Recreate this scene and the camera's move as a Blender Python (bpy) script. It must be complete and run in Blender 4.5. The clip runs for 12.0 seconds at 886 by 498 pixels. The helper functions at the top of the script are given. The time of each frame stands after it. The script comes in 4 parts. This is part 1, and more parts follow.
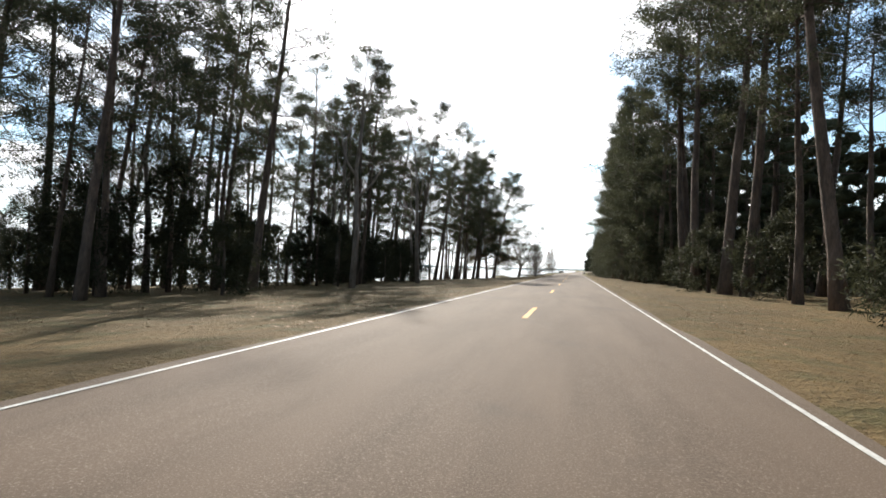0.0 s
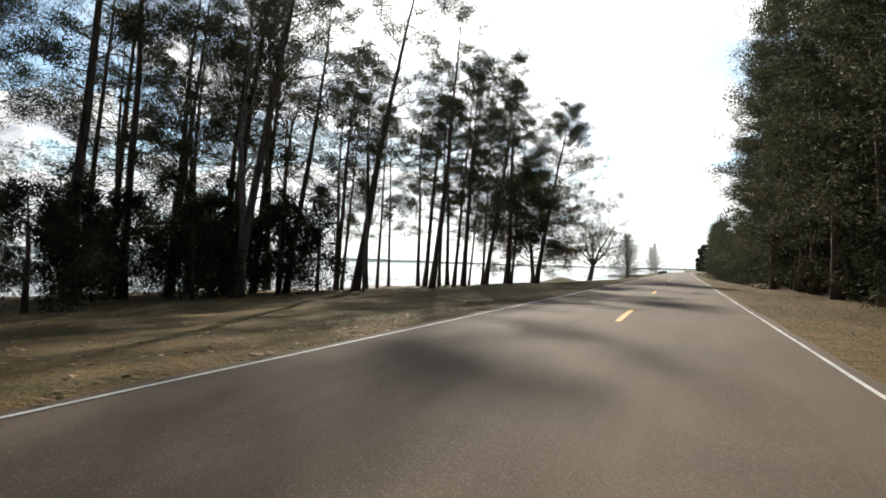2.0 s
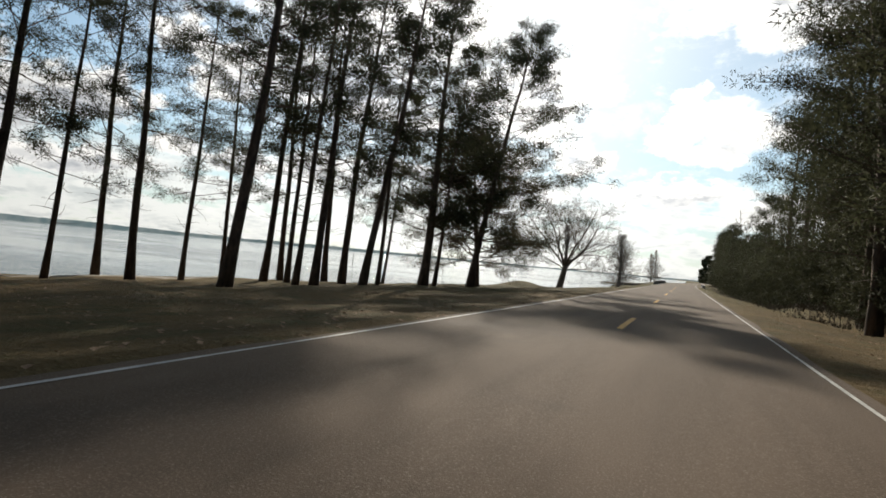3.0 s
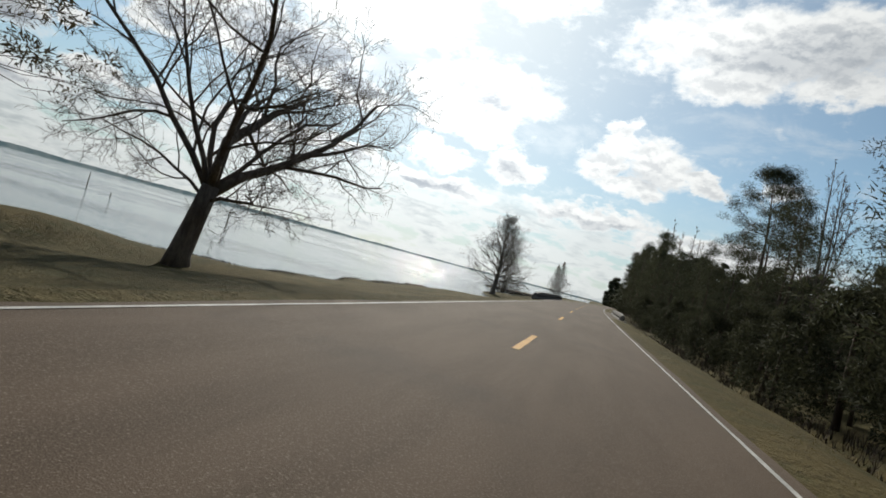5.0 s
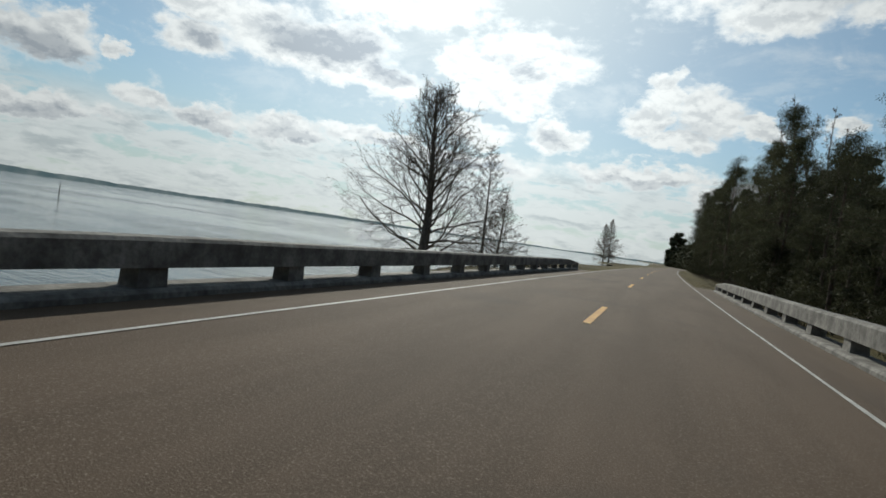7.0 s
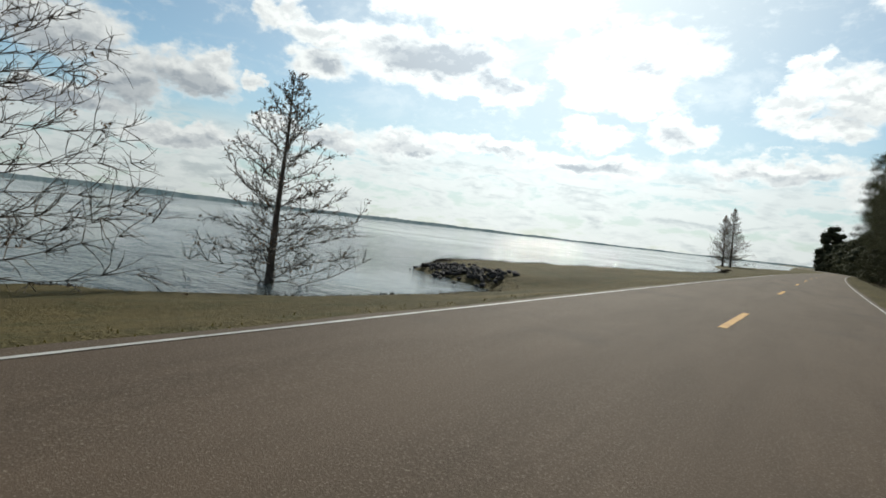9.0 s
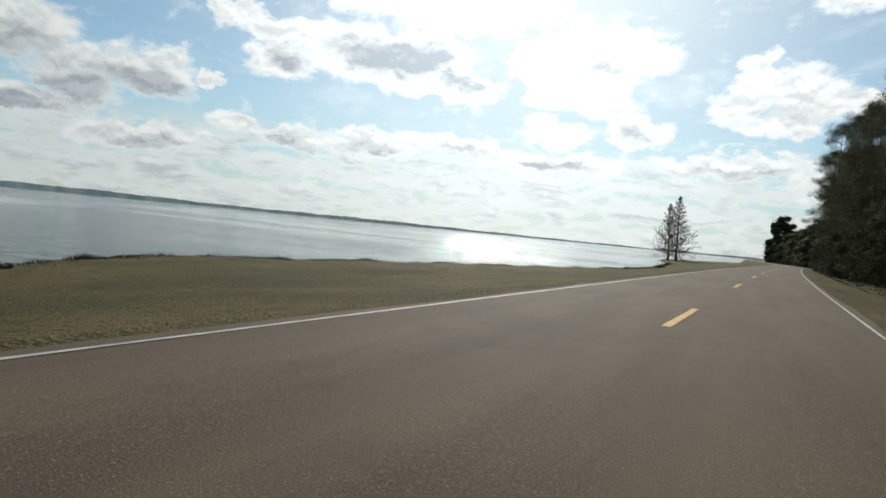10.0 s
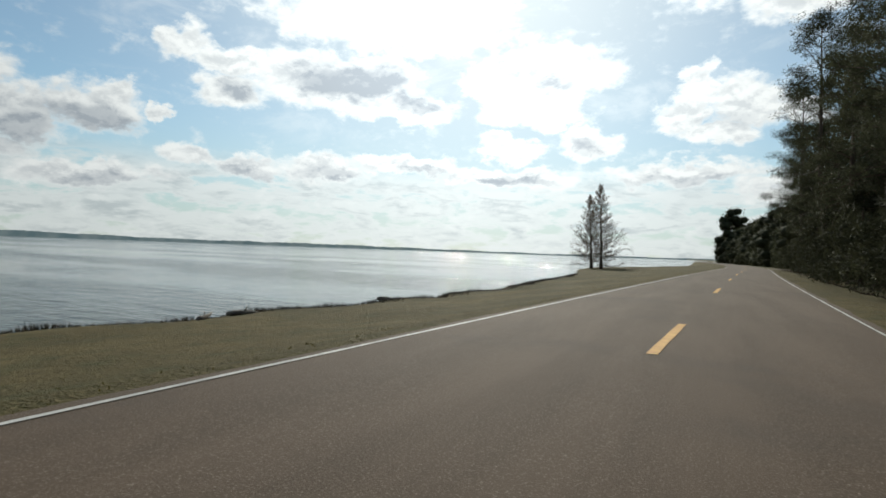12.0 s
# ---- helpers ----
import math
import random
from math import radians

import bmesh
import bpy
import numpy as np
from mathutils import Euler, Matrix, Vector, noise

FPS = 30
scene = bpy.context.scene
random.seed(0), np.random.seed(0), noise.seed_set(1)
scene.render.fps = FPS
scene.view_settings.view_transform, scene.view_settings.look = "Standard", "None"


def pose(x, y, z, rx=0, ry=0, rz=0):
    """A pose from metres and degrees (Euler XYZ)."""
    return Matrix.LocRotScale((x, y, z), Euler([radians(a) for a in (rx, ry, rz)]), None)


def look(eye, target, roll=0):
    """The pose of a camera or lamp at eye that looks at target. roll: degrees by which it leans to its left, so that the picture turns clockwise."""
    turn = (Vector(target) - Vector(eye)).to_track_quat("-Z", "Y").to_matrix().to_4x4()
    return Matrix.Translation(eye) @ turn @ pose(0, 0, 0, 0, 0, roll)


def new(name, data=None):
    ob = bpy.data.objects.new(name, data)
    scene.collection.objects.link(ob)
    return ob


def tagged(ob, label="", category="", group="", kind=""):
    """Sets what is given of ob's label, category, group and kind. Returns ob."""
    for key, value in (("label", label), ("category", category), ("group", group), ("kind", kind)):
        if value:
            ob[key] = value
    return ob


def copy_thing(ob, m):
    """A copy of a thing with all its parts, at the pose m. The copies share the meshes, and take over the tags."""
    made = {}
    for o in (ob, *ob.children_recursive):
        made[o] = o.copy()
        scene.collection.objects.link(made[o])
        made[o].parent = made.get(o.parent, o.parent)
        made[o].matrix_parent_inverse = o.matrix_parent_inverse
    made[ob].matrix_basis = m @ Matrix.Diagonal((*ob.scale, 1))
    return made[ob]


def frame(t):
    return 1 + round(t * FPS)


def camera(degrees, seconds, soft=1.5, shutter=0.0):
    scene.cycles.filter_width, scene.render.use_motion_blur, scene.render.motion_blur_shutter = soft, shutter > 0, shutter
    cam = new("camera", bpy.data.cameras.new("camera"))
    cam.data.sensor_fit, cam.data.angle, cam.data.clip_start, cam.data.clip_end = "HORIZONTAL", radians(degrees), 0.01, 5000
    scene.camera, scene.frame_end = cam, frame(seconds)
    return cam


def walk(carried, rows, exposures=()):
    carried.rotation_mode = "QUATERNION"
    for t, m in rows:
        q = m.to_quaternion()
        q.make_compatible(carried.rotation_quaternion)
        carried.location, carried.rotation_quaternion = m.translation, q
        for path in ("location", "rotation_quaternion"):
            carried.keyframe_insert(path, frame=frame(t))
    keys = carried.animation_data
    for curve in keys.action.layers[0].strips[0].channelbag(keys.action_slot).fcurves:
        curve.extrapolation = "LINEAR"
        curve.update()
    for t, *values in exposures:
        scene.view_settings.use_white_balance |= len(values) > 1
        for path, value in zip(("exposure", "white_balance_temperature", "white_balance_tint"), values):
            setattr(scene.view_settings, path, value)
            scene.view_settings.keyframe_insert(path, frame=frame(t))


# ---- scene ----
cam = camera(78.3, 12.0, 1.7)
PATH = [  # seconds, x, y, z, pitch, roll, yaw
    (0.0, 1.02, -0.04, 1.08, 1.82, -1.69, 13.58),
    (0.5, 0.87, 13.56, 1.08, 1.66, -2.97, 14.22),
    (1.0, 1.09, 27.14, 1.08, 1.20, -2.40, 15.91),
    (1.5, 1.18, 40.67, 1.08, 1.51, -2.50, 20.43),
    (2.0, 1.18, 54.12, 1.08, 1.46, -1.64, 23.84),
    (2.5, 1.22, 68.01, 1.08, 1.70, -4.86, 24.16),
    (2.7, 1.16, 73.03, 1.08, 1.62, -4.98, 24.41),
    (3.5, 1.07, 95.03, 1.08, -0.55, -5.79, 22.91),
    (4.3, 0.98, 117.03, 1.08, -2.72, -6.61, 21.40),
    (4.5, 1.01, 122.86, 1.08, -4.65, -8.50, 19.88),
    (5.0, 0.91, 137.04, 1.08, 1.31, -14.79, 15.48),
    (5.5, 0.80, 150.85, 1.08, 0.04, -13.81, 14.40),
    (6.0, 0.77, 164.35, 1.08, -0.28, -12.14, 15.33),
    (6.5, 0.77, 177.94, 1.08, 0.10, -12.51, 16.60),
    (7.0, 0.97, 190.88, 1.08, -1.70, -8.15, 20.87),
    (7.5, 1.15, 204.06, 1.08, -1.91, -7.64, 24.11),
    (7.7, 1.45, 209.62, 1.08, -1.74, -8.46, 26.00),
    (8.5, 1.98, 231.01, 1.08, -2.00, -7.42, 29.97),
    (9.3, 2.52, 252.41, 1.08, -2.27, -6.38, 33.93),
    (9.5, 2.73, 258.61, 1.08, -1.01, -7.35, 32.07),
    (10.0, 3.38, 271.80, 1.08, -2.15, -5.57, 29.29),
    (10.5, 3.89, 285.94, 1.08, -1.25, -4.73, 25.79),
    (11.0, 4.44, 299.92, 1.08, -1.02, -4.45, 24.65),
    (11.5, 5.14, 313.24, 1.08, -0.79, -2.48, 25.60),
    (12.0, 5.84, 327.18, 1.08, 0.18, -2.04, 25.41),
]
walk(cam, [(t, pose(x, y, z, 90 + p, r, w)) for t, x, y, z, p, r, w in PATH],
     exposures=[(0.0, 1.3, 6400, 11), (1.0, 1.15, 6450, 11), (2.0, 0.85, 6650, 10), (2.7, 0.5, 6750, 10), (4.3, 0.0, 6600, 9), (5.0, -0.05, 6400, 8),
                (6.0, -0.12, 6350, 6), (7.0, -0.27, 6250, 5), (7.7, -0.12, 6300, 5), (9.3, 0.0, 6350, 5), (12.0, -0.05, 6300, 5)])

# ---- sun and sky ----
SUN_AZ, SUN_EL = radians(-22), radians(28.5)
SUN_DIR = Vector((math.sin(SUN_AZ) * math.cos(SUN_EL), math.cos(SUN_AZ) * math.cos(SUN_EL), math.sin(SUN_EL)))
lamp = bpy.data.lights.new("sun", "SUN")
lamp.energy, lamp.angle, lamp.color = 4.4, radians(0.6), (1.0, 0.93, 0.82)
new("sun", lamp).matrix_world = look(SUN_DIR * 100, (0, 0, 0))

# clouds that stand in the sky: azimuth, elevation, half width, half height (degrees)
CLOUDS = [
    (-69, 12.6, 5, 3.0), (-64, 10.4, 3.4, 2.4), (-58.8, 11.6, 4.9, 2.7), (-57.5, 13.4, 2.2, 1.5), (-52.4, 12.3, 1.3, 0.7), (-68, 7.4, 6, 1.4),
    (-51, 18.4, 2.9, 1.9), (-46.8, 17.2, 3.4, 1.6), (-37.2, 16.6, 10, 3.2), (-46.6, 14.5, 3.1, 2.1), (-31, 14.6, 7, 1.6), (-31, 23.0, 14, 3.6),
    (-14.6, 18.2, 7.4, 3.2), (-16.5, 14.6, 5.5, 1.9), (-20.5, 16.9, 3.6, 1.6), (-18.6, 11.0, 3.6, 1.2), (-11.3, 11.5, 3.2, 1.7), (-0.2, 17.0, 2.0, 1.1),
    (3.4, 14.4, 4.0, 2.6), (-2.4, 13.4, 2.6, 2.4), (1.2, 11.5, 3.8, 1.4), (8.0, 13.6, 3.2, 1.0), (13.6, 13.6, 1.7, 0.9), (-0.6, 15.8, 2.4, 1.2),
    (10, 26.0, 14, 3.8), (7.5, 22.8, 5, 2.1), (16.5, 22.8, 5, 1.7), (-18, 30, 12, 5), (-46, 27, 7, 2.5), (32, 20, 8, 4), (60, 24, 14, 5), (100, 30, 20, 8), (-100, 22, 16, 6),
    (-38.5, 8.2, 5.2, 1.4), (-46, 7.8, 3.6, 1.2), (-51, 8.4, 3.0, 1.3), (-59, 5.9, 6.0, 1.2), (-29.5, 8.8, 5.4, 1.0), (-19, 8.0, 7.2, 1.2), (-2, 8.1, 8.4, 1.2), (11, 6.8, 8, 1.3),
]
# their shaded bodies: azimuth, elevation, half width, half height, depth of the shade
SHADES = [
    (-35.6, 16.9, 7.4, 2.1, 0.95), (-29.2, 15.3, 3.4, 1.1, 0.8), (-46.2, 14.7, 2.4, 1.3, 0.75), (-58.5, 10.5, 5.2, 1.5, 0.8), (-64.5, 9.2, 4, 1.8, 0.75), (-69.5, 11.6, 5, 2.0, 0.75), (-69, 6.8, 6, 1.0, 0.8),
    (-16.0, 17.4, 5.0, 1.3, 0.5), (-10, 19.6, 3.0, 0.8, 0.35), (-11.2, 11.2, 1.8, 0.8, 0.5), (1.0, 12.8, 3.2, 0.9, 0.4), (14, 25.0, 7, 2.4, 0.6), (6, 24.6, 2.4, 1.2, 0.45),
    (-37.8, 7.7, 4.6, 0.75, 0.6), (-46, 7.2, 3, 0.7, 0.6), (-57, 5.3, 5, 0.8, 0.6), (-18, 7.6, 5, 0.6, 0.6), (-27, 8.3, 4, 0.5, 0.5), (-2, 7.5, 6, 0.55, 0.5), (60, 22, 10, 3, 0.6), (-100, 20, 14, 4, 0.9),
]


class Net:
    """Short hand for node trees."""

    def __init__(self, tree):
        self.tree = tree

    def node(self, kind):
        return self.tree.nodes.new(kind)

    def put(self, value, socket):
        if isinstance(value, bpy.types.NodeSocket):
            self.tree.links.new(value, socket)
        else:
            socket.default_value = value

    def math(self, op, a, b=0.0, c=0.0, clamp=False):
        n = self.node("ShaderNodeMath")
        n.operation, n.use_clamp = op, clamp
        for value, socket in zip((a, b, c), n.inputs):
            self.put(value, socket)
        return n.outputs[0]

    def ramp(self, value, lo, hi, out_lo=0.0, out_hi=1.0, smooth=True):
        n = self.node("ShaderNodeMapRange")
        n.interpolation_type = "SMOOTHSTEP" if smooth else "LINEAR"
        for v, socket in zip((value, lo, hi, out_lo, out_hi), n.inputs):
            self.put(v, socket)
        return n.outputs[0]

    def mix(self, fac, a, b, blend="MIX"):
        n = self.node("ShaderNodeMix")
        n.data_type, n.blend_type = "RGBA", blend
        self.put(fac, n.inputs[0])
        self.put(a if isinstance(a, bpy.types.NodeSocket) else (*a, 1), n.inputs[6])
        self.put(b if isinstance(b, bpy.types.NodeSocket) else (*b, 1), n.inputs[7])
        return n.outputs[2]

    def noise(self, vector, scale, detail=5.0, rough=0.55, distortion=0.0):
        n = self.node("ShaderNodeTexNoise")
        self.put(vector, n.inputs["Vector"])
        for key, v in (("Scale", scale), ("Detail", detail), ("Roughness", rough), ("Distortion", distortion)):
            self.put(v, n.inputs[key])
        return n.outputs["Fac"]

    def stretch(self, vector, scale, offset=(0, 0, 0)):
        n = self.node("ShaderNodeMapping")
        self.put(vector, n.inputs["Vector"])
        n.inputs["Scale"].default_value, n.inputs["Location"].default_value = scale, offset
        return n.outputs[0]


def build_sky():
    world = bpy.data.worlds.new("sky")
    scene.world, world.use_nodes = world, True
    net = Net(world.node_tree)
    world.node_tree.nodes.clear()
    out, back = net.node("ShaderNodeOutputWorld"), net.node("ShaderNodeBackground")
    world.node_tree.links.new(back.outputs[0], out.inputs[0])
    sky = net.node("ShaderNodeTexSky")
    sky.sky_type, sky.sun_disc, sky.sun_elevation, sky.sun_rotation = "NISHITA", False, SUN_EL, SUN_AZ
    sky.altitude, sky.air_density, sky.dust_density, sky.ozone_density = 100, 1.0, 0.15, 1.0
    way = net.node("ShaderNodeTexCoord").outputs["Generated"]
    part_of = net.node("ShaderNodeSeparateXYZ")
    net.put(way, part_of.inputs[0])
    x, y, z = part_of.outputs
    azimuth = net.math("MULTIPLY", net.math("ARCTAN2", x, y), 180 / math.pi)
    height = net.math("MULTIPLY", net.math("ARCSINE", z), 180 / math.pi)
    bend_a, bend_h = net.noise(net.stretch(way, (1, 1, 1.6)), 9.0, 7.0, 0.6), net.noise(net.stretch(way, (1, 1, 1.6), (3, 1, 7)), 11.0, 7.0, 0.6)
    a_bent = net.math("MULTIPLY_ADD", net.math("SUBTRACT", bend_a, 0.5), 9.0, azimuth)
    h_bent = net.math("MULTIPLY_ADD", net.math("SUBTRACT", bend_h, 0.5), 5.5, height)

    def oval(a, e, wide, tall):
        u = net.math("DIVIDE", net.math("SUBTRACT", a_bent, a), wide)
        v = net.math("DIVIDE", net.math("SUBTRACT", h_bent, e), tall)
        return net.math("SQRT", net.math("MULTIPLY_ADD", u, u, net.math("MULTIPLY", v, v)))

    field = 0.0
    for a, e, wide, tall in CLOUDS:
        field = net.math("MAXIMUM", field, net.math("SUBTRACT", 1.15, oval(a, e, wide, tall)))
    shade = 0.0
    for a, e, wide, tall, depth in SHADES:
        shade = net.math("MAXIMUM", shade, net.math("MULTIPLY", net.ramp(oval(a, e, wide, tall), 1.25, 0.35), depth))
    flat = net.stretch(way, (1, 1, 1.7))
    billow, fine = net.noise(flat, 20.0, 8.0, 0.6, 0.2), net.noise(flat, 60.0, 6.0, 0.62)
    above = net.noise(net.stretch(way, (1, 1, 1.7), (0, 0, 0.016)), 20.0, 5.0, 0.6, 0.2)
    total = net.math("ADD", field, net.math("MULTIPLY_ADD", net.math("SUBTRACT", billow, 0.5), 1.0, net.math("MULTIPLY", net.math("SUBTRACT", fine, 0.5), 0.3)))
    wisp = net.math("MULTIPLY", net.ramp(net.noise(net.stretch(way, (1, 1, 2.6), (5, 2, 0)), 6.0, 7.0, 0.65, 0.4), 0.5, 0.72), net.ramp(height, 6.0, 14.0, 0.0, 0.3))
    cover = net.math("MAXIMUM", net.ramp(total, 0.0, 0.48), wisp)
    under = net.ramp(net.math("SUBTRACT", above, billow), -0.1, 0.14)
    core = net.math("MULTIPLY", net.math("MULTIPLY_ADD", under, net.ramp(total, 0.2, 0.7, 0.15, 0.5), net.math("MULTIPLY", shade, net.math("MULTIPLY_ADD", billow, 0.9, 0.42))), net.ramp(total, 0.12, 0.4), clamp=True)
    low = net.stretch(way, (1, 1, 3.6))
    row = net.math("MULTIPLY_ADD", net.math("SINE", net.math("MULTIPLY_ADD", height, 2.3, net.math("MULTIPLY", azimuth, 0.07))), 0.05, net.noise(low, 12.0, 8.0, 0.6, 0.2))
    row_above = net.noise(net.stretch(way, (1, 1, 3.6), (0, 0, 0.04)), 12.0, 4.0, 0.6, 0.2)
    band = net.ramp(height, 9.5, 6.0)
    haze = net.math("MULTIPLY", band, net.ramp(row, 0.36, 0.48))
    haze_core = net.math("MULTIPLY", net.ramp(row, 0.44, 0.6), net.ramp(net.math("SUBTRACT", row_above, row), -0.12, 0.1))
    dot = net.node("ShaderNodeVectorMath")
    dot.operation = "DOT_PRODUCT"
    net.put(way, dot.inputs[0])
    dot.inputs[1].default_value = SUN_DIR
    near = net.math("POWER", net.math("MAXIMUM", dot.outputs["Value"], 0.0), 12.0)
    wide_glow = net.math("POWER", net.math("MAXIMUM", dot.outputs["Value"], 0.0), 3.0)
    bright = net.math("MULTIPLY_ADD", near, 0.75, net.math("MULTIPLY_ADD", wide_glow, 0.28, 0.57))

    def scaled(colour, factor):
        n = net.node("ShaderNodeVectorMath")
        n.operation = "SCALE"
        net.put(colour, n.inputs[0])
        net.put(factor, n.inputs[3])
        return n.outputs[0]

    lit = scaled(net.mix(core, (1.12, 1.12, 1.1), (0.5, 0.54, 0.59)), bright)
    pale = scaled(net.mix(haze_core, (0.98, 1.0, 0.99), (0.66, 0.7, 0.72)), bright)
    blue = net.mix(1.0, scaled(sky.outputs[0], 0.09), (0.84, 0.98, 0.97), "MULTIPLY")
    low_air = net.ramp(height, 14.0, 0.0, 0.0, 0.75)
    blue = net.mix(low_air, blue, scaled((0.52, 0.60, 0.64), bright))
    blue = net.mix(0.08, blue, (0.8, 0.86, 0.88))
    blue = net.mix(net.math("MULTIPLY", near, 0.8, clamp=True), blue, (1.1, 1.15, 1.15))
    colour = net.mix(net.math("MULTIPLY", haze, 0.85), blue, pale)
    colour = net.mix(cover, colour, lit)
    net.put(colour, back.inputs[0])
    back.inputs[1].default_value = 1.0


build_sky()

# ---- materials ----


def material(name, build):
    m = bpy.data.materials.new(name)
    m.use_nodes = True
    net = Net(m.node_tree)
    bsdf = m.node_tree.nodes["Principled BSDF"]
    place = net.node("ShaderNodeTexCoord").outputs["Object"]
    build(net, bsdf, place)
    return m


def relief(net, bsdf, height, strength, distance):
    b = net.node("ShaderNodeBump")
    b.inputs["Strength"].default_value, b.inputs["Distance"].default_value = strength, distance
    net.put(height, b.inputs["Height"])
    net.put(b.outputs[0], bsdf.inputs["Normal"])


def two_tone(name, dark, light, scale, rough=0.85, fine=None, bump=0.3, depth=0.02, stretch=(1, 1, 1), vary=0.0, gloss=0.3):
    def build(net, bsdf, place):
        p = net.stretch(place, stretch)
        a, b = net.noise(p, scale, 6, 0.6), net.noise(p, fine or scale * 9, 4, 0.6)
        c = net.mix(net.ramp(a, 0.3, 0.7), dark, light)
        c = net.mix(net.ramp(b, 0.35, 0.75, 0.0, 0.5), c, tuple(v * 0.6 for v in dark))
        if vary:
            r = net.node("ShaderNodeObjectInfo").outputs["Random"]
            g = net.node("ShaderNodeHueSaturation")
            net.put(net.math("MULTIPLY_ADD", r, vary, 1 - vary / 2), g.inputs["Value"])
            net.put(c, g.inputs["Color"])
            c = g.outputs[0]
        net.put(c, bsdf.inputs["Base Color"])
        bsdf.inputs["Roughness"].default_value = rough
        bsdf.inputs["Specular IOR Level"].default_value = gloss
        if bump:
            relief(net, bsdf, net.math("ADD", a, b), bump, depth)
    return material(name, build)


def build_asphalt(net, bsdf, place):
    patch = net.noise(net.stretch(place, (1, 0.12, 1)), 1.3, 5, 0.6)
    stone = net.noise(place, 70, 3, 0.75)
    stain = net.noise(place, 0.35, 5, 0.6)
    c = net.mix(net.ramp(patch, 0.3, 0.7), (0.07, 0.047, 0.029), (0.1, 0.069, 0.045))
    c = net.mix(net.ramp(stone, 0.5, 0.74), c, (0.2, 0.16, 0.115))
    c = net.mix(net.ramp(stain, 0.52, 0.7, 0.0, 0.35), c, (0.045, 0.037, 0.03))
    net.put(c, bsdf.inputs["Base Color"])
    bsdf.inputs["Roughness"].default_value = 0.9
    bsdf.inputs["Specular IOR Level"].default_value = 0.22
    relief(net, bsdf, net.math("ADD", stone, net.noise(place, 160, 2, 0.6)), 0.5, 0.008)


def cover_blend(net, place):
    """Leaf-brown under the pines, greener open grass farther along the lake."""
    where = net.node("ShaderNodeSeparateXYZ")
    net.put(place, where.inputs[0])
    ragged = net.math("MULTIPLY_ADD", net.noise(place, 0.08, 4, 0.6), 60.0, where.outputs[1])
    return net.ramp(ragged, 128.0, 168.0)


def build_earth(net, bsdf, place):
    big, mid, small = net.noise(place, 0.12, 5, 0.6), net.noise(place, 0.9, 5, 0.6), net.noise(place, 14, 4, 0.65)
    c = net.mix(net.ramp(big, 0.35, 0.65), (0.088, 0.06, 0.025), (0.138, 0.09, 0.037))
    d = net.mix(net.ramp(big, 0.35, 0.65), (0.07, 0.058, 0.021), (0.115, 0.088, 0.034))
    c = net.mix(cover_blend(net, place), c, d)
    c = net.mix(net.ramp(mid, 0.46, 0.68, 0.0, 0.7), c, (0.055, 0.057, 0.021))
    c = net.mix(net.ramp(net.noise(place, 4.0, 5, 0.7), 0.5, 0.7, 0, 0.55), c, (0.045, 0.038, 0.018))
    c = net.mix(net.ramp(small, 0.5, 0.75, 0, 0.5), c, (0.22, 0.17, 0.09))
    c = net.mix(net.ramp(net.noise(place, 45, 3, 0.7), 0.55, 0.75, 0, 0.5), c, (0.2, 0.16, 0.085))
    net.put(c, bsdf.inputs["Base Color"])
    bsdf.inputs["Roughness"].default_value = 0.95
    bsdf.inputs["Specular IOR Level"].default_value = 0.1
    relief(net, bsdf, net.math("ADD", net.math("MULTIPLY", net.noise(place, 3.2, 5, 0.65), 1.6), small), 0.9, 0.1)


def build_water(net, bsdf, place):
    bsdf.inputs["Base Color"].default_value = (0.058, 0.074, 0.07, 1)
    bsdf.inputs["Roughness"].default_value = 0.055
    bsdf.inputs["IOR"].default_value = 1.33
    swell = net.noise(net.stretch(place, (0.45, 1.0, 1)), 0.8, 4, 0.6)
    chop = net.noise(net.stretch(place, (0.7, 1.0, 1)), 3.4, 4, 0.6)
    gusts = net.noise(net.stretch(place, (0.012, 0.035, 1)), 1.0, 4, 0.6)
    b = net.node("ShaderNodeBump")
    b.inputs["Distance"].default_value = 0.5
    net.put(net.ramp(gusts, 0.42, 0.58, 0.16, 0.95), b.inputs["Strength"])
    net.put(net.math("MULTIPLY_ADD", chop, 0.35, swell), b.inputs["Height"])
    net.put(b.outputs[0], bsdf.inputs["Normal"])


ASPHALT = material("asphalt", build_asphalt)
EARTH = material("grass_earth", build_earth)
WATER = material("lake_water", build_water)
WHITE_LINE = two_tone("worn_white_paint", (0.34, 0.33, 0.3), (0.58, 0.565, 0.52), 3, 0.7, 60, 0.2, 0.004)
YELLOW_LINE = two_tone("worn_yellow_paint", (0.46, 0.22, 0.02), (0.62, 0.33, 0.035), 3, 0.7, 60, 0.2, 0.004)
CONCRETE = two_tone("weathered_concrete", (0.1, 0.092, 0.08), (0.27, 0.255, 0.225), 2.6, 0.9, 16, 0.5, 0.02)
BARK = two_tone("pine_bark", (0.05, 0.036, 0.027), (0.13, 0.09, 0.065), 4, 0.95, 22, 0.9, 0.05, (1, 1, 0.25), 0.3)
GREY_BARK = two_tone("grey_bark", (0.1, 0.08, 0.064), (0.22, 0.18, 0.145), 4, 0.95, 22, 0.8, 0.04, (1, 1, 0.3))


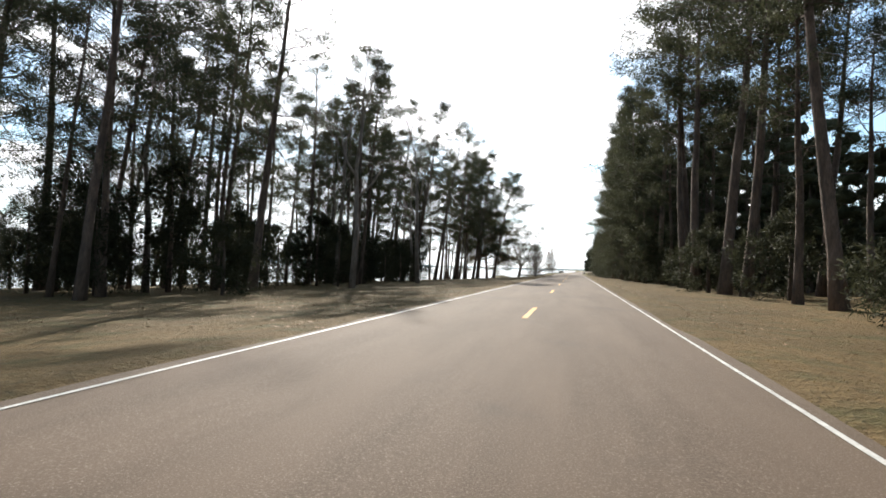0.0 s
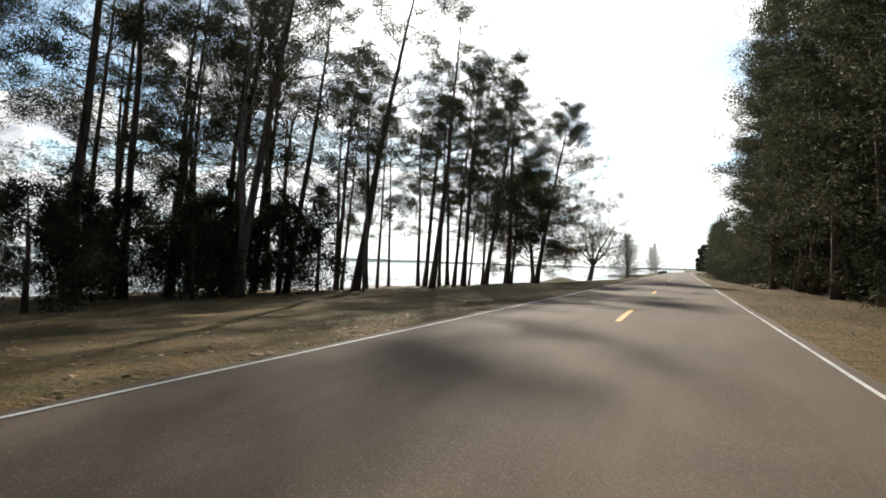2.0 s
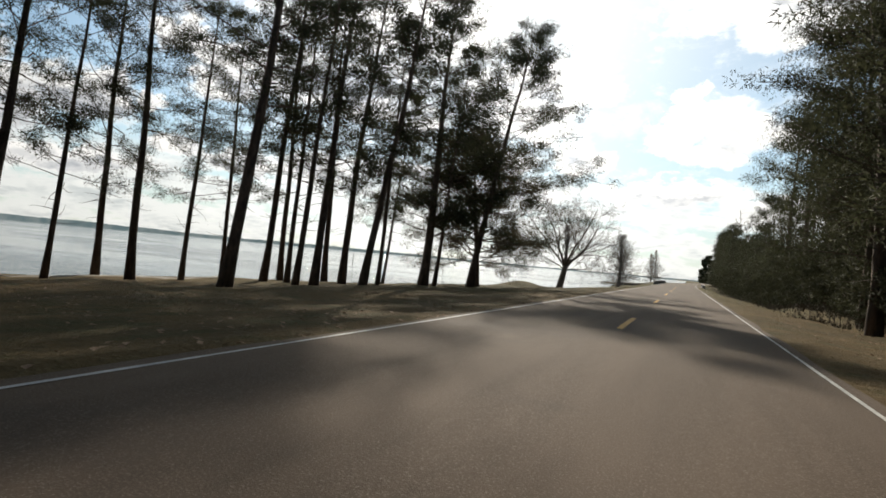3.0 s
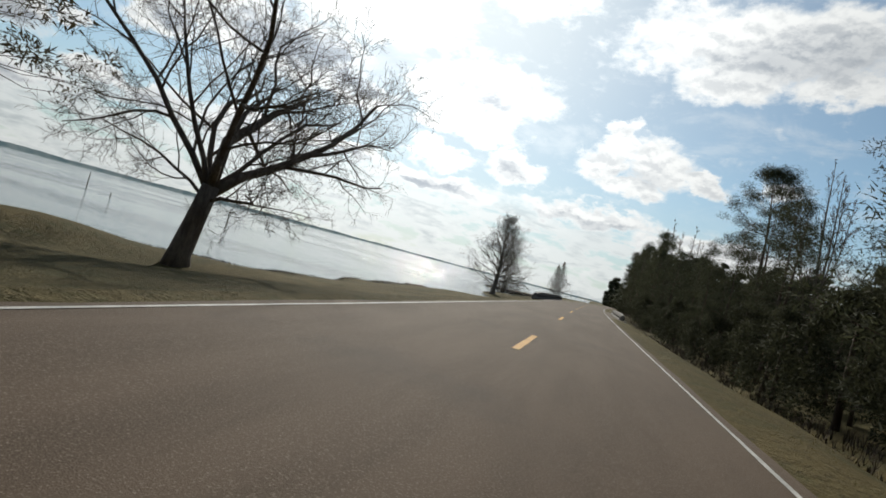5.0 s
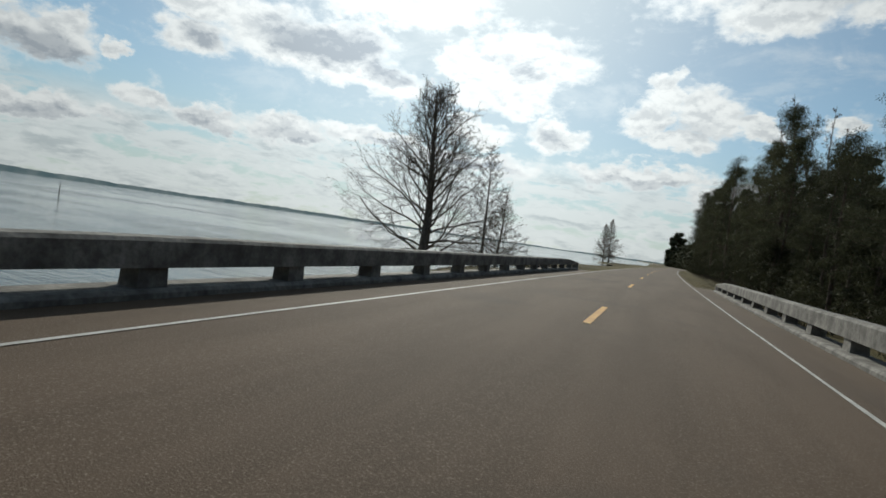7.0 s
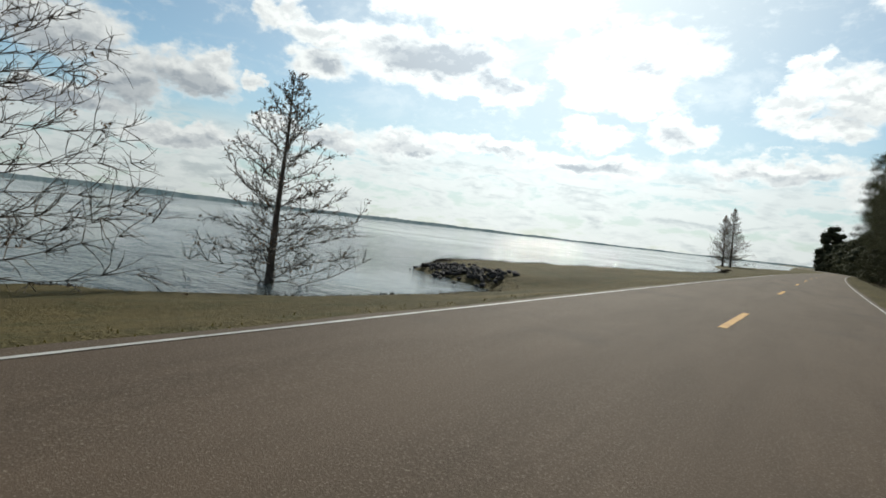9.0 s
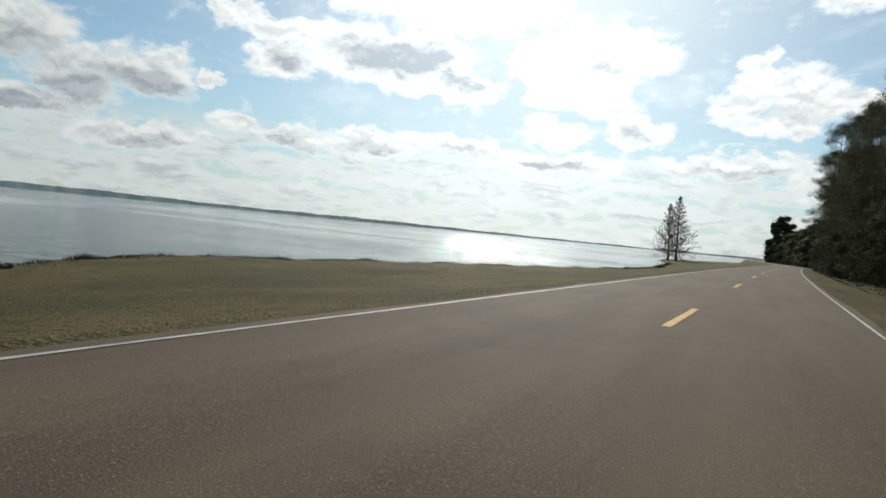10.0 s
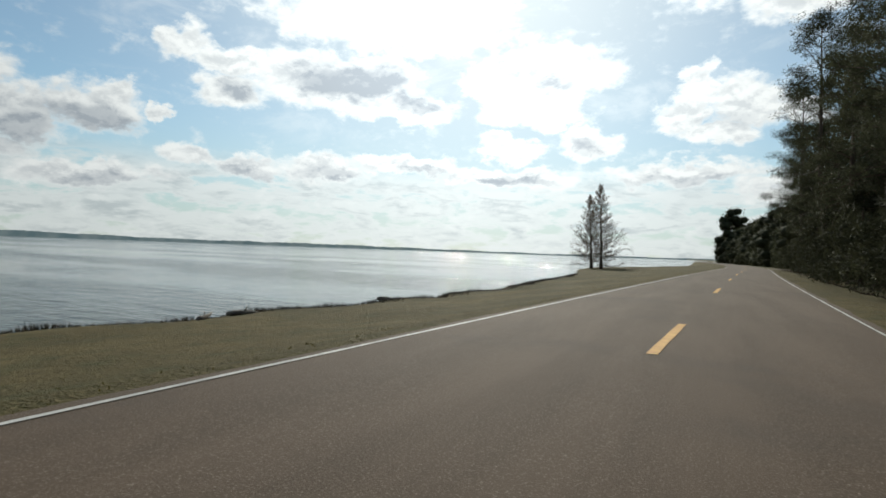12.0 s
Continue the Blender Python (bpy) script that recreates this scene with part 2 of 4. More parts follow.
def needle_material(name, dark, light, scale, vary):
    def build(net, bsdf, place):
        a, b = net.noise(place, scale, 6, 0.6), net.noise(place, scale * 8, 4, 0.6)
        c = net.mix(net.ramp(a, 0.3, 0.7), dark, light)
        c = net.mix(net.ramp(b, 0.35, 0.7, 0.0, 0.55), c, tuple(v * 0.5 for v in dark))
        g = net.node("ShaderNodeHueSaturation")
        net.put(net.math("MULTIPLY_ADD", net.node("ShaderNodeObjectInfo").outputs["Random"], vary, 1 - vary / 2), g.inputs["Value"])
        net.put(c, g.inputs["Color"])
        c = g.outputs[0]
        net.put(c, bsdf.inputs["Base Color"])
        bsdf.inputs["Roughness"].default_value, bsdf.inputs["Specular IOR Level"].default_value = 0.75, 0.06
        glow, both = net.node("ShaderNodeBsdfTranslucent"), net.node("ShaderNodeMixShader")
        net.put(c, glow.inputs[0])
        both.inputs[0].default_value = 0.4
        net.put(bsdf.outputs[0], both.inputs[1])
        net.put(glow.outputs[0], both.inputs[2])
        net.put(both.outputs[0], net.tree.nodes["Material Output"].inputs[0])
    return material(name, build)


NEEDLES = needle_material("pine_needles", (0.034, 0.038, 0.021), (0.08, 0.083, 0.045), 0.9, 0.4)
CEDAR = needle_material("cedar_foliage", (0.024, 0.027, 0.015), (0.055, 0.056, 0.03), 1.2, 0.35)
OLIVE = needle_material("olive_foliage", (0.062, 0.052, 0.028), (0.13, 0.108, 0.06), 0.8, 0.2)
BRUSH = two_tone("bare_brush", (0.05, 0.037, 0.025), (0.1, 0.076, 0.05), 2, 0.9, 12, 0, 0)


def build_blades(net, bsdf, place):
    big = net.noise(place, 0.12, 5, 0.6)
    c = net.mix(net.ramp(big, 0.35, 0.65), (0.16, 0.115, 0.05), (0.24, 0.17, 0.08))
    d = net.mix(net.ramp(big, 0.35, 0.65), (0.15, 0.125, 0.05), (0.22, 0.175, 0.075))
    c = net.mix(cover_blend(net, place), c, d)
    c = net.mix(net.ramp(net.noise(place, 0.9, 4, 0.6), 0.45, 0.68, 0.0, 0.5), c, (0.14, 0.14, 0.05))
    net.put(c, bsdf.inputs["Base Color"])
    bsdf.inputs["Roughness"].default_value = 0.8
    bsdf.inputs["Specular IOR Level"].default_value = 0.1
    glow, both = net.node("ShaderNodeBsdfTranslucent"), net.node("ShaderNodeMixShader")
    net.put(c, glow.inputs[0])
    both.inputs[0].default_value = 0.5
    net.put(bsdf.outputs[0], both.inputs[1])
    net.put(glow.outputs[0], both.inputs[2])
    net.put(both.outputs[0], net.tree.nodes["Material Output"].inputs[0])


GRASS = material("winter_grass", build_blades)
LEAF = two_tone("dry_leaves", (0.16, 0.09, 0.045), (0.34, 0.22, 0.13), 8, 0.85, 40, 0, 0)
ROCK = two_tone("shore_rock", (0.03, 0.025, 0.024), (0.095, 0.08, 0.072), 1.5, 0.9, 14, 0.7, 0.05, (1, 1, 1), 0.5)
DRIFT = two_tone("driftwood", (0.12, 0.1, 0.08), (0.26, 0.23, 0.19), 3, 0.9, 25, 0.6, 0.02)
MUD = two_tone("brown_mud", (0.09, 0.062, 0.04), (0.17, 0.12, 0.08), 1.4, 0.8, 18, 0.5, 0.03)
SAND = two_tone("wet_sand", (0.2, 0.17, 0.13), (0.34, 0.3, 0.24), 1.2, 0.8, 20, 0.3, 0.02)


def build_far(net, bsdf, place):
    # Distance haze is painted on: bluish tree colour that also emits light.
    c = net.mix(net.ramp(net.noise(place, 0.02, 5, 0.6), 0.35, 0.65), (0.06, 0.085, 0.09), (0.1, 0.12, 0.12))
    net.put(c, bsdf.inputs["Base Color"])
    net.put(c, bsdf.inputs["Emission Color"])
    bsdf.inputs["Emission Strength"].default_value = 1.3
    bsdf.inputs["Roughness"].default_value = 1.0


HAZE_GLOW_WOODS = material("haze_glow_woods", build_far)

# ---- plan of the place ----
HALF = 2.82          # centre line to each white edge line
LAKE = -2.4          # level of the lake
PERIOD, DASH, FIRST = 13.41, 3.28, -1.65
BRIDGE = (190.0, 227.5)
SHORE = [(-400, -95), (-60, -66), (0, -60), (60, -50), (90, -42), (101, -37), (108, -36.5), (116, -36), (125, -31), (136, -28.5), (145, -27.5), (150, -26.5), (157, -24),
         (163, -19.5), (168, -18.5), (172, -17.5), (178, -18.3), (184, -18.2), (190, -17.5), (197, -15.3), (206, -15), (214, -15), (226, -15), (232, -17), (252, -18),
         (257, -14), (266, -12.2), (272, -12.4), (274, -13.8), (277, -22), (281, -23.5), (291, -28), (300, -26.5), (308, -25), (314, -23.3), (320, -20.8), (326, -19.5),
         (331, -17.2), (340, -15.2), (349, -13.5), (357, -12), (377, -11), (390, -12.5), (410, -13.2), (440, -17), (465, -22), (490, -24), (500, -22), (512, -10), (540, 0), (620, 0), (760, 30), (6000, 900)]


def road_x(y):
    """Where the road's centre line runs."""
    y = np.asarray(y, float)
    k = 1.893e-4
    bend = k * np.clip(y - 165, 0, 235) ** 2
    d = np.clip(y - 400, 0, 120)
    after = 2 * k * 235 * d - 6e-4 * d * d
    e = np.clip(y - 520, 0, None)
    after = after - 0.055 * e + 6e-4 * np.clip(y - 620, 0, 400) ** 2
    return bend + after


def smooth(v, lo, hi):
    t = np.clip((np.asarray(v, float) - lo) / (hi - lo), 0, 1)
    return t * t * (3 - 2 * t)


def wave(x, y, size):
    """A soft unevenness."""
    return (np.sin(x / size * 1.7 + 1.3 * np.sin(y / size)) + np.sin(y / size * 1.3 + 2.1 * np.sin(x / size * 0.8 + 0.7))) * 0.5


def ground_z(x, y):
    x, y = np.asarray(x, float), np.asarray(y, float)
    s = x - road_x(y)
    shore = np.interp(y, [p[0] for p in SHORE], [p[1] for p in SHORE]) + 0.5 * wave(y, y * 0.3, 2.2)
    width = np.maximum(road_x(y) - 3.5 - shore, 2.0)
    t = (-3.5 - s) / width
    left = -2.25 * np.clip(t, 0, 1) ** 0.72
    left = left - 0.3 * smooth(t, 0.97, 1.03) - np.clip((t - 1.0) * width * 0.1, 0, 2.5)
    left = left + 0.10 * wave(x, y, 1.9) * smooth(t, 0.05, 0.3)
    left = left + 0.75 * np.exp(-((x + 19.0) / 2.8) ** 2 - ((y - 152) / 5.0) ** 2)
    left = left - 0.5 * np.exp(-((x + 12.8) / 3.0) ** 2 - ((y - 152.6) / 4.0) ** 2)
    dip = smooth(y, 130, 160) * (1 - smooth(y, 236, 262))
    right = -0.22 * smooth(s, 3.5, 6) - 1.2 * dip * smooth(s, 4.2, 9.5) + 0.7 * smooth(s, 9, 30) + 0.07 * wave(x, y, 1.7) * smooth(s, 4, 6)
    right = right - 0.75 * np.exp(-((s - 8.0) / 1.1) ** 2) * smooth(y, 95, 130) * (1 - smooth(y, 176, 188))
    z = np.where(s < 0, left, right)
    z = np.where(np.abs(s) < 3.5, -0.06, z - 0.02)
    creek = smooth(y, 193, 201) * (1 - smooth(y, 217, 225.5)) * (1 - smooth(s, 5.5, 9.5))
    return z * (1 - creek) + np.minimum(z, -3.3) * creek


def up(x, y):
    return float(ground_z(x, y))


# ---- mesh helpers ----


class Soup:
    """Vertices and faces on their way into one mesh."""

    def __init__(self):
        self.verts, self.faces, self.normals = [], [], []

    def add(self, verts, faces):
        n = len(self.verts)
        self.verts.extend(verts)
        self.faces.extend(tuple(i + n for i in f) for f in faces)

    def box(self, lo, hi, taper=0.0):
        (a, b, c), (d, e, f) = lo, hi
        t = taper
        self.add([(a, b, c), (d, b, c), (d, e, c), (a, e, c), (a + t, b + t, f), (d - t, b + t, f), (d - t, e - t, f), (a + t, e - t, f)],
                 [(0, 3, 2, 1), (4, 5, 6, 7), (0, 1, 5, 4), (1, 2, 6, 5), (2, 3, 7, 6), (3, 0, 4, 7)])

    def tube(self, points, radii, sides=6):
        rings, verts = [], []
        for i, p in enumerate(points):
            a, b = points[max(i - 1, 0)], points[min(i + 1, len(points) - 1)]
            way = (b - a).normalized() if (b - a).length > 1e-6 else Vector((0, 0, 1))
            u = way.orthogonal().normalized() if i == 0 else (u - way * u.dot(way)).normalized()
            v = way.cross(u)
            for k in range(sides):
                w = 2 * math.pi * k / sides
                verts.append(tuple(p + (u * math.cos(w) + v * math.sin(w)) * radii[i]))
        faces = [(i * sides + k, i * sides + (k + 1) % sides, (i + 1) * sides + (k + 1) % sides, (i + 1) * sides + k)
                 for i in range(len(points) - 1) for k in range(sides)]
        faces.append(tuple(reversed(range(sides))))
        faces.append(tuple((len(points) - 1) * sides + k for k in range(sides)))
        self.add(verts, faces)

    def mesh(self, name, mat, soft=False):
        m = bpy.data.meshes.new(name)
        m.from_pydata(self.verts, [], self.faces)
        m.materials.append(mat)
        if soft or self.normals:
            m.polygons.foreach_set("use_smooth", [True] * len(m.polygons))
        m.update()
        if self.normals:
            m.normals_split_custom_set_from_vertices(self.normals)
        return m


def part(name, soup, mat, parent, label="", soft=False):
    ob = new(name, soup.mesh(name, mat, soft))
    ob.parent = parent
    return tagged(ob, label=label)


def thing(name, label, category, group="", kind=""):
    return tagged(new(name), label, category, group, kind)


# ---- ground, lake and far shore ----


def build_ground():
    xs = np.unique(np.concatenate([np.linspace(-4500, -300, 8), np.linspace(-300, -90, 10), np.arange(-90, -42, 4.0), np.arange(-42, 26, 0.55),
                                   np.arange(26, 80, 3.0), np.linspace(80, 400, 12), np.linspace(400, 4500, 8)]))
    ys = np.unique(np.concatenate([np.linspace(-900, -60, 10), np.arange(-60, 420, 1.25), np.arange(420, 720, 4.0), np.linspace(720, 4800, 24)]))
    gx, gy = np.meshgrid(xs, ys)
    gz = ground_z(gx, gy)
    nx = len(xs)
    verts = np.stack([gx.ravel(), gy.ravel(), gz.ravel()], 1).tolist()
    faces = [(j * nx + i, j * nx + i + 1, (j + 1) * nx + i + 1, (j + 1) * nx + i) for j in range(len(ys) - 1) for i in range(nx - 1)]
    m = bpy.data.meshes.new("ground")
    m.from_pydata(verts, [], faces)
    m.materials.append(EARTH)
    m.polygons.foreach_set("use_smooth", [True] * len(m.polygons))
    tagged(new("ground", m), "winter grass verge sloping down to the lake", "ground", kind="structure")
    s = Soup()
    s.add([(-4900, -900, LAKE), (900, -900, LAKE), (900, 4900, LAKE), (-4900, 4900, LAKE)], [(0, 1, 2, 3)])
    tagged(new("water", s.mesh("water", WATER)), "grey rippled lake water glittering under the sun", "lake", kind="structure")


def build_far_shore():
    rng = random.Random(5)
    s = Soup()
    verts, n = [], 420
    for i in range(n + 1):
        a = radians(-110 + 118 * i / n)
        r = 2600 + 500 * math.sin(i * 0.021) + 200 * math.sin(i * 0.07)
        h = float(np.interp(i, [0, 150, 300, 420], [21, 18, 8, 6])) + 2.0 * math.sin(i * 0.05) + 2.5 * rng.random() + 1.2 * math.sin(i * 0.31)
        x, y = r * math.sin(a), 330 + r * math.cos(a)
        verts += [(x, y, LAKE - 1), (x, y, LAKE + h), (x * 1.04, y * 1.04, LAKE + h * 0.9)]
    s.add(verts, [(3 * i + k, 3 * i + 3 + k, 3 * i + 4 + k, 3 * i + 1 + k) for i in range(n) for k in (0, 1)])
    tagged(new("backdrop", s.mesh("far_shore", HAZE_GLOW_WOODS)), "low wooded far shore across the lake, glowing with painted haze", "far shore", kind="structure")


build_ground()
build_far_shore()

# ---- road ----


def ribbon(lo, hi, y0, y1, z, step=2.0, crown=0.0, ragged=0.0, seed=1):
    rng = random.Random(seed)
    s = Soup()
    n = max(2, int((y1 - y0) / step) + 1)
    verts = []
    for y in np.linspace(y0, y1, n):
        c = float(road_x(y))
        for o in (lo, (lo + hi) / 2, hi):
            j = rng.uniform(-ragged, ragged) if o != (lo + hi) / 2 else 0
            verts.append((c + o + j, float(y), z + crown * (1 - (o / HALF) ** 2)))
    s.add(verts, [(3 * i + k, 3 * i + k + 1, 3 * i + k + 4, 3 * i + k + 3) for i in range(n - 1) for k in (0, 1)])
    return s


def build_road():
    road = tagged(new("road", ribbon(-3.02, 3.02, -80, 760, 0.0, 1.5, 0.02, 0.06).mesh("road", ASPHALT, True)),
                  "worn grey-brown asphalt two-lane road beside the lake", "road", kind="structure")
    for o, seed in ((-HALF, 2), (HALF, 3)):
        part("edge_line", ribbon(o - 0.027, o + 0.027, -80, 700, 0.005, 1.0, 0.0, 0.006, seed), WHITE_LINE, road, "worn white edge line")
    part("pullout", ribbon(2.9, 30, 424, 436, -0.01, 3.0), ASPHALT, road, "paved turn-out beside the road")
    for k in range(-3, 46):
        y = FIRST + k * PERIOD
        part("centre_dash", ribbon(-0.06, 0.06, y, y + DASH, 0.026, 0.4, 0.0, 0.006, 20 + k), YELLOW_LINE, road, "worn yellow lane dash")


build_road()

# ---- bridge rails ----


def build_rail(side, y0, y1, label):
    rail = thing("bridge_railing", label, "railing", "bridge railings")
    o = 4.15 * side
    rng = random.Random(8 + side)

    def run(name, a, b, z0, z1, c, d, sag=0.0):
        s = Soup()
        ys = np.linspace(c, d, max(2, int((d - c) / 1.2) + 1))
        verts = []
        for y in ys:
            m = float(road_x(y)) + o
            dz = rng.uniform(-0.006, 0.006) - sag * (1 - float(smooth(min(y - c, d - y), 0, 4.5)))
            for u, z in ((a, z0), (b, z0), (b, z1 - 0.04 + dz), (b - 0.04, z1 + dz), (a + 0.04, z1 + dz), (a, z1 - 0.04 + dz)):
                verts.append((m + u, float(y), z))
        faces = [(6 * i + k, 6 * i + (k + 1) % 6, 6 * i + 6 + (k + 1) % 6, 6 * i + 6 + k) for i in range(len(ys) - 1) for k in range(6)]
        faces += [tuple(reversed(range(6))), tuple(6 * (len(ys) - 1) + k for k in range(6))]
        s.add(verts, faces)
        return part(name, s, CONCRETE, rail)

    run("curb", -0.32, 0.24, -0.12, 0.07, y0 + 0.3, y1 - 0.3)
    run("beam", -0.17, 0.17, 0.285, 0.61, y0, y1, 0.17)
    y = y0 + 0.08
    while y < y1 - 0.3:
        m = float(road_x(y)) + o
        s = Soup()
        s.box((m - 0.14, y, 0.06), (m + 0.14, y + 0.38, 0.295), 0.01)
        part("post", s, CONCRETE, rail)
        y += 2.46
    for y in (y0, y1 - 0.35):
        m = float(road_x(y)) + o
        s = Soup()
        s.box((m - 0.2, y, -0.14), (m + 0.2, y + 0.35, 0.4), 0.02)
        part("end_block", s, CONCRETE, rail)


def build_bridge():
    deck = tagged(new("bridge", ribbon(-4.36, 4.36, *BRIDGE, -0.03).mesh("deck_top", ASPHALT)), "short flat concrete road bridge over an inlet", "bridge", kind="structure")
    s = Soup()
    for a, b in ((0, 1), (1, 2), (2, 3)):
        ya, yb = (BRIDGE[0] + (BRIDGE[1] - BRIDGE[0]) * v / 3 for v in (a, b))
        m = float(road_x((ya + yb) / 2))
        s.box((m - 4.45, ya, -0.75), (m + 4.45, yb - 0.01, -0.05))
    part("deck_slab", s, CONCRETE, deck)
    for y in (BRIDGE[0] + 11, BRIDGE[0] + 24):
        s = Soup()
        s.box((-3.8, y, -5), (4.2, y + 0.6, -0.76))
        part("pier", s, CONCRETE, deck)
    build_rail(-1, BRIDGE[0], BRIDGE[1], "long weathered concrete bridge railing on short posts")
    build_rail(1, BRIDGE[0] + 1.8, BRIDGE[1] - 3, "weathered concrete bridge railing beside the dark woods")


build_bridge()

# ---- trees ----


def bent(base, way, length, n, rng, wander, lift=0.0):
    """Points of a limb that wanders."""
    pts, d = [base.copy()], way.normalized()
    for _ in range(n):
        d = (d + Vector((rng.gauss(0, wander), rng.gauss(0, wander), rng.gauss(0, wander) + lift))).normalized()
        pts.append(pts[-1] + d * (length / n))
    return pts


def tuft(soup, at, size, rng, blades, thin=0.066, droop=-0.1):
    """A brush of needles: thin blades round a point."""
    verts, faces = [], []
    for k in range(blades):
        d = Vector((rng.gauss(0, 1), rng.gauss(0, 1), rng.gauss(droop, 0.8))).normalized()
        side = d.orthogonal().normalized() * size * thin
        side.rotate(Matrix.Rotation(rng.uniform(0, 3.14), 3, d))
        heart = at + Vector((rng.gauss(0, 0.34), rng.gauss(0, 0.34), rng.gauss(0, 0.24))) * size
        foot, tip = heart - d * size * 0.12, heart + d * size * rng.uniform(0.3, 0.6)
        n = len(verts)
        verts += [tuple(foot + side), tuple(tip), tuple(foot - side)]
        faces.append((n, n + 1, n + 2))
    soup.add(verts, faces)


GOLD = (1 + 5 ** 0.5) / 2
CORE_POINTS = np.array([(-1, GOLD, 0), (1, GOLD, 0), (-1, -GOLD, 0), (1, -GOLD, 0), (0, -1, GOLD), (0, 1, GOLD), (0, -1, -GOLD), (0, 1, -GOLD), (GOLD, 0, -1), (GOLD, 0, 1), (-GOLD, 0, -1), (-GOLD, 0, 1)]) / (1 + GOLD * GOLD) ** 0.5
CORE_FACES = [(0, 11, 5), (0, 5, 1), (0, 1, 7), (0, 7, 10), (0, 10, 11), (1, 5, 9), (5, 11, 4), (11, 10, 2), (10, 7, 6), (7, 1, 8), (3, 9, 4), (3, 4, 2), (3, 2, 6), (3, 6, 8), (3, 8, 9), (4, 9, 5), (2, 4, 11), (6, 2, 10), (8, 6, 7), (9, 8, 1)]


def clump(soup, at, radius, flat, count, long, wide, pick, heart=0.0):
    """A ragged mass of needle blades, closer packed at its heart, that catches the light as one body."""
    at, squash = np.array(at), np.array((1, 1, flat))
    if heart:
        turn = pick.normal(0, 1, (3, 3))
        turn, _ = np.linalg.qr(turn)
        pts = (CORE_POINTS @ turn) * pick.uniform(0.55, 1.25, (12, 1))
        soup.normals.extend((pts / np.linalg.norm(pts, axis=1)[:, None]).tolist())
        soup.add((at + pts * radius * heart * squash).tolist(), CORE_FACES)
    u = pick.normal(0, 1, (count, 3))
    u /= np.linalg.norm(u, axis=1)[:, None]
    foot = at + u * (radius * pick.uniform(0.12, 1, (count, 1)) ** 0.6) * squash
    d = u + 0.8 * pick.normal(0, 1, (count, 3))
    d /= np.linalg.norm(d, axis=1)[:, None]
    side = np.cross(d, pick.normal(0, 1, (count, 3)))
    side /= np.linalg.norm(side, axis=1)[:, None]
    face = np.cross(side, d)
    out = u + np.array((0, 0, 0.35))
    out /= np.linalg.norm(out, axis=1)[:, None]
    flip = np.where((face * out).sum(1) < 0, -1.0, 1.0)[:, None]
    side, face = side * flip, face * flip
    tip = foot + d * long * pick.uniform(0.6, 1.2, (count, 1))
    normal = out * 0.8 + face * 0.35
    normal /= np.linalg.norm(normal, axis=1)[:, None]
    verts = np.stack([foot + side * wide, tip, foot - side * wide], 1).reshape(-1, 3)
    soup.normals.extend(np.repeat(normal, 3, 0).tolist())
    soup.add(verts.tolist(), np.arange(count * 3).reshape(-1, 3).tolist())


